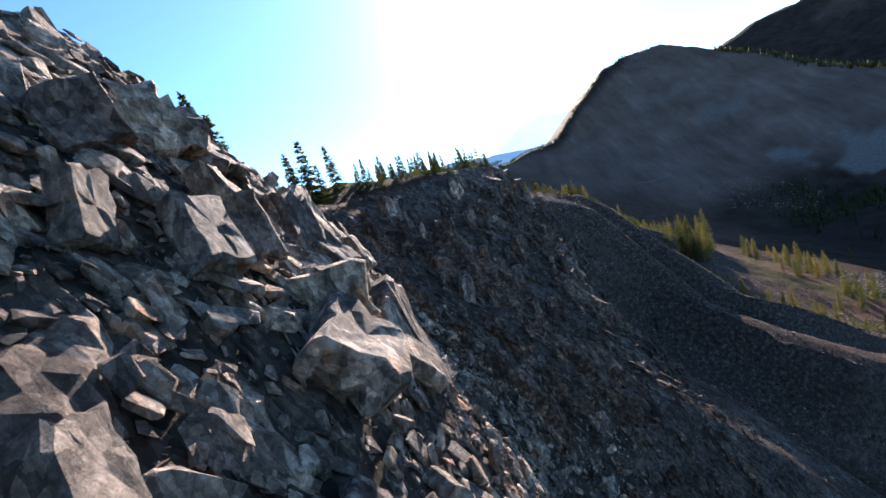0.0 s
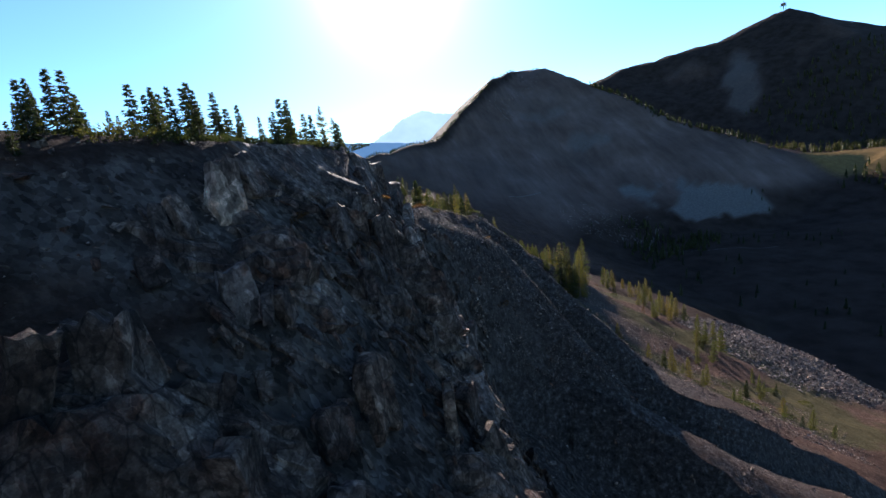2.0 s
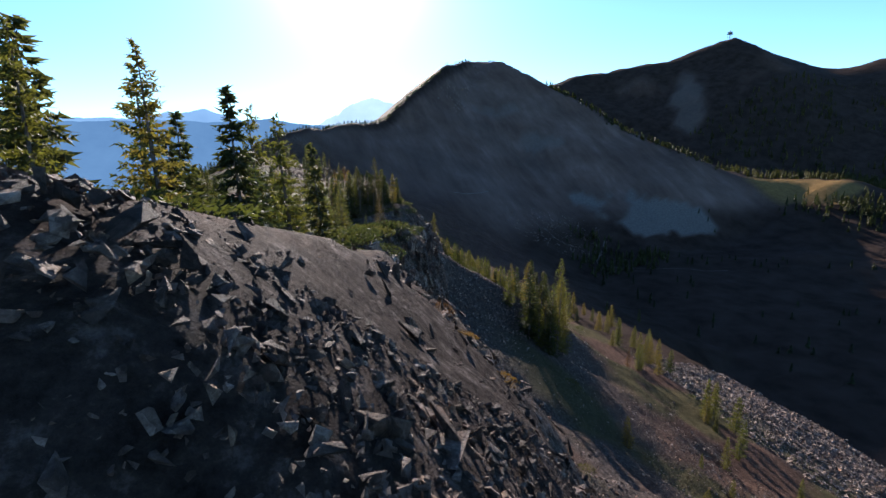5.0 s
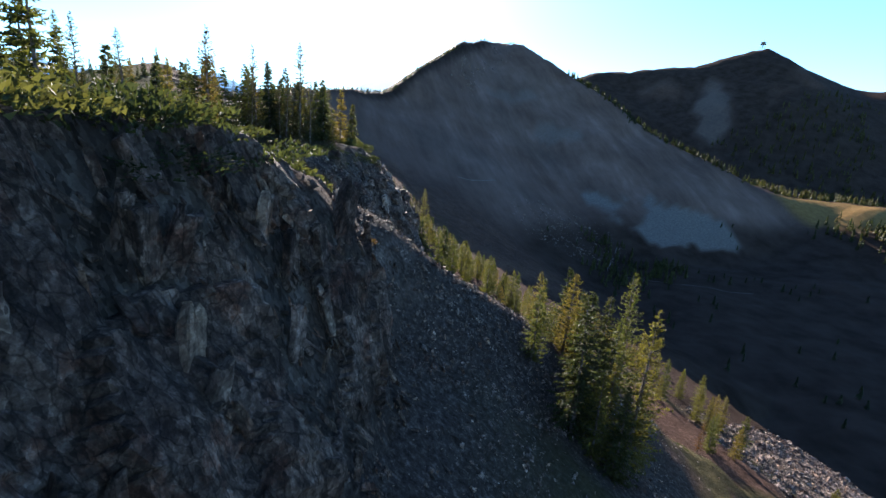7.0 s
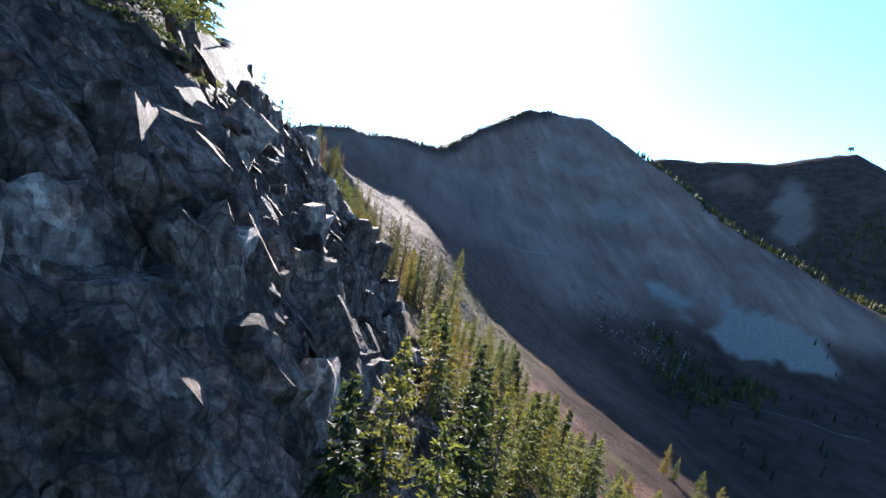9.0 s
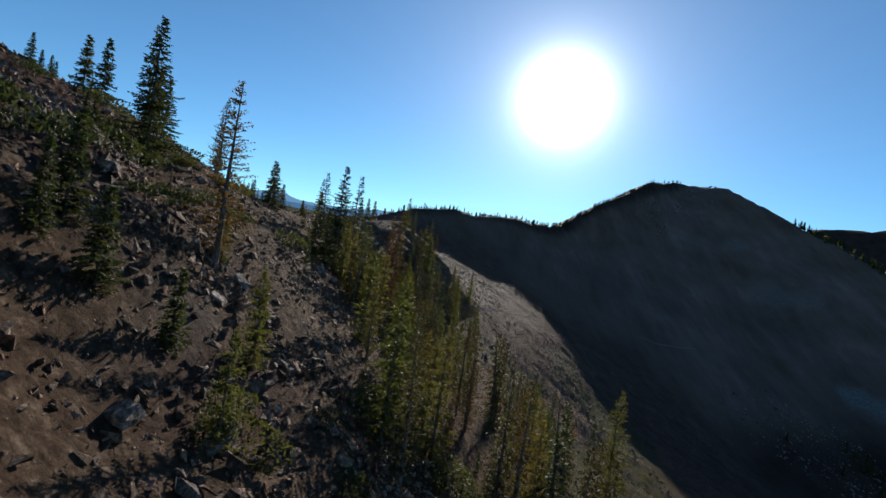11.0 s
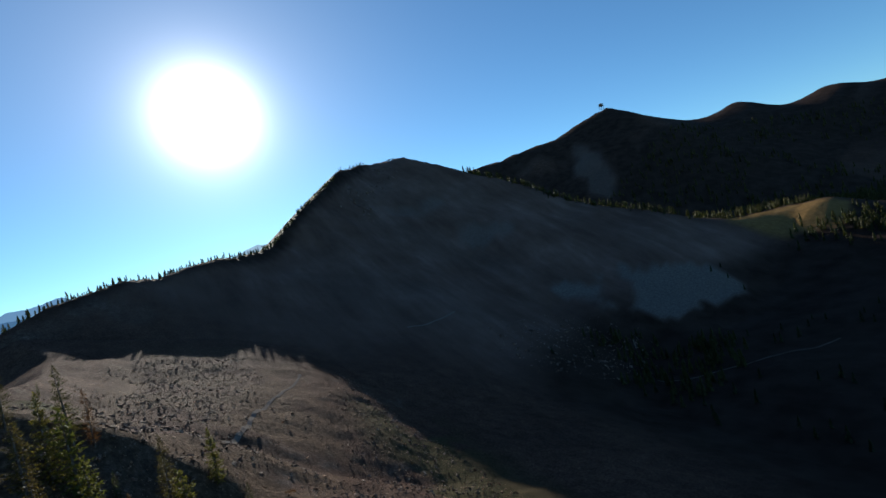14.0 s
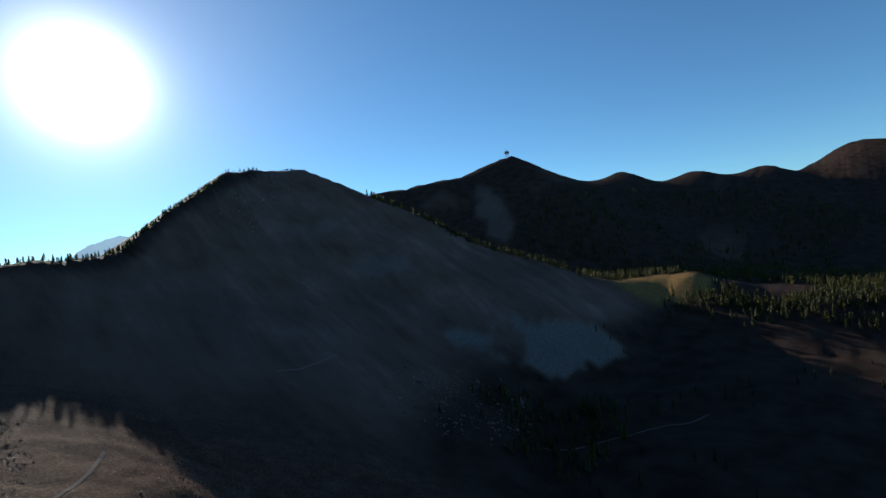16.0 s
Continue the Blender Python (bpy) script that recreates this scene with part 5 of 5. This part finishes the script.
def shrubs(name, mat, label, group, count, box, where, sizes, seed):
    rng = np.random.RandomState(seed)
    protos = [link_mesh(name, *brush_mesh(rng, 0.9, 0.45, 620, 0.095), mat) for _ in range(3)]
    done = tries = 0
    while done < count and tries < 60 * count:
        tries += 1
        x, y = rng.uniform(box[0], box[1]), rng.uniform(box[2], box[3])
        if not where(x, y):
            continue
        s = rng.uniform(*sizes)
        m = pose(x, y, float(land(x, y)) - 0.05 * s, rng.normal(0, 8), rng.normal(0, 8), rng.uniform(0, 360)) @ Matrix.Diagonal((s * rng.uniform(0.8, 1.5), s, s * rng.uniform(0.7, 1.2), 1))
        ob = protos[done] if done < 3 else protos[done % 3].copy()
        if done >= 3:
            scene.collection.objects.link(ob)
        ob.matrix_basis = m
        tagged(ob, label, "shrub", group)
        done += 1


shrubs("shrub", BRUSH, "low olive green heath shrub at the cliff brink", "brush on the brink", 46, (-20, 26, 24, 130), lambda x, y: -4.0 < x - brink(y) < -0.2 and not 36 < y < 53, (0.5, 1.2), 401)
shrubs("shrub", BRUSH, "low green mat of brush on the slope", "brush on the slope", 36, (14, 75, 60, 240), lambda x, y: fbm(x, y, 14, 4, 64) > 0.06 and x > foot(y) + 2, (0.6, 1.7), 402)
shrubs("shrub", FIR, "dense dark green mat draped over the cliff top", "brush on the brink", 52, (2, 20, 79, 104), lambda x, y: -3.5 < x - brink(y) < 0.9, (0.9, 1.9), 406)
shrubs("shrub", BRUSH, "low green mat of heath behind the scree spur", "brush on the brink", 36, (-14, 2, 50.5, 58), lambda x, y: x < brink(y) - 1.0, (0.9, 1.9), 409)
shrubs("shrub", FIR, "dense dark green mat of dwarf fir on the crag top", "creeping firs", 26, (-14, -7, 30, 39), lambda x, y: -2.6 < x - brink(y) < 0.1 and x < -9.6, (0.5, 1.0), 407)
shrubs("shrub", FIR, "dark fir mat hanging over the cliff edge", "creeping firs", 34, (16, 27, 114, 128), lambda x, y: -2.0 < x - brink(y) < 1.0, (0.6, 1.2), 408)
shrubs("shrub", RUST, "small rust-red autumn shrub among the stones", "autumn shrubs", 26, (-12, 26, 30, 115), lambda x, y: -1.0 < x - brink(y) < 6, (0.35, 0.7), 403)
shrubs("shrub", RUST, "dry orange grass tuft on the scree", "autumn shrubs", 18, (18, 75, 140, 250), lambda x, y: x > brink(y) + 3, (0.3, 0.8), 404)
shrubs("shrub", FIR, "dense dark creeping fir mat on the scree", "creeping firs", 44, (10, 34, 144, 200), lambda x, y: x > brink(y) - 1 and fbm(x, y, 9, 3, 95) > -0.05, (0.9, 2.4), 405)


# ---- footpaths ----
def footpath(points, width, label):
    pts = np.array(points, float)
    t = np.linspace(0, len(pts) - 1, 14 * (len(pts) - 1) + 1)
    x, y = (np.interp(t, np.arange(len(pts)), pts[:, k]) for k in (0, 1))
    x, y = x + 0.25 * fbm(t * 3, 0 * t, 8, 3, 91), y + 0.25 * fbm(t * 3, 0 * t + 9, 8, 3, 92)
    dx, dy = np.gradient(x), np.gradient(y)
    n = np.hypot(dx, dy)
    rows = []
    for k in (-0.5, 0.0, 0.5):
        px, py = x - dy / n * width * k, y + dx / n * width * k
        rows.append(np.stack([px, py, land(px, py) + 0.07], -1))
    i = np.arange(3 * len(t)).reshape(3, -1)
    faces = np.stack([i[:-1, :-1], i[:-1, 1:], i[1:, 1:], i[1:, :-1]], -1).reshape(-1, 4)
    ob = link_mesh("path", np.concatenate(rows), faces, PATH_DUST)
    return tagged(ob, label, "path", kind="structure")


def dust_material():
    m, nt, b = material("trodden_dust")
    nt.links.new(ramp(nt, noise_tex(nt, 3.0, 7), [(0.3, (0.12, 0.1, 0.085)), (0.7, (0.2, 0.175, 0.15))]), b.inputs["Base Color"])
    b.inputs["Roughness"].default_value = 0.95
    b.inputs["Specular IOR Level"].default_value = 0.0
    return m


PATH_DUST = dust_material()
footpath([(66.3, 296.3), (62, 286), (56.5, 276), (51.9, 267.6), (47.5, 257), (44.2, 247), (40.1, 238.8)], 0.6, "narrow trodden footpath across the scree")
footpath([(161, 362), (149, 358), (137, 355), (130, 355)], 0.7, "faint footpath across the far slope")
footpath([(242, 328), (226, 314), (213, 302), (209, 293), (213, 286), (231, 275), (259, 254), (272, 250)], 0.6, "pale footpath winding over the valley floor")


# ---- fire lookout on the far summit ----
def box_bm(size, place):
    bm = bmesh.new()
    bmesh.ops.create_cube(bm, size=1.0)
    bmesh.ops.scale(bm, vec=size, verts=bm.verts)
    bmesh.ops.translate(bm, vec=place, verts=bm.verts)
    bmesh.ops.bevel(bm, geom=bm.edges[:], offset=0.06, segments=1, affect="EDGES")
    return bm


def plain_material(name, colour, rough=0.8):
    m, nt, b = material(name)
    nt.links.new(ramp(nt, noise_tex(nt, 4.0, 5), [(0.3, tuple(c * 0.75 for c in colour)), (0.7, colour)]), b.inputs["Base Color"])
    b.inputs["Roughness"].default_value = rough
    return m


def lookout_tower(x, y):
    wood = plain_material("weathered_wood", (0.16, 0.13, 0.1))
    tower = empty("lookout_tower", x, y, float(land(x, y)) - 0.6)
    for sx in (-1, 1):
        for sy in (-1, 1):
            part("leg", box_bm((0.5, 0.5, 6.4), (2.2 * sx, 2.2 * sy, 2.8)), wood, tower)
    part("platform", box_bm((7.5, 7.5, 0.4), (0, 0, 6.0)), wood, tower)
    part("cabin", box_bm((5.0, 5.0, 3.0), (0, 0, 7.7)), wood, tower)
    bm = bmesh.new()
    bmesh.ops.create_cone(bm, cap_ends=True, segments=4, radius1=5.2, radius2=0.3, depth=1.8)
    bmesh.ops.rotate(bm, cent=(0, 0, 0), matrix=Matrix.Rotation(radians(45), 3, "Z"), verts=bm.verts)
    bmesh.ops.translate(bm, vec=(0, 0, 10.1), verts=bm.verts)
    part("roof", bm, wood, tower, "low pyramid roof")
    part("mast", box_bm((0.25, 0.25, 4.0), (0, 0, 12.8)), wood, tower)
    return tagged(tower, "small wooden fire lookout cabin on stilts on a far summit", "tower")


lookout_tower(796, 681)
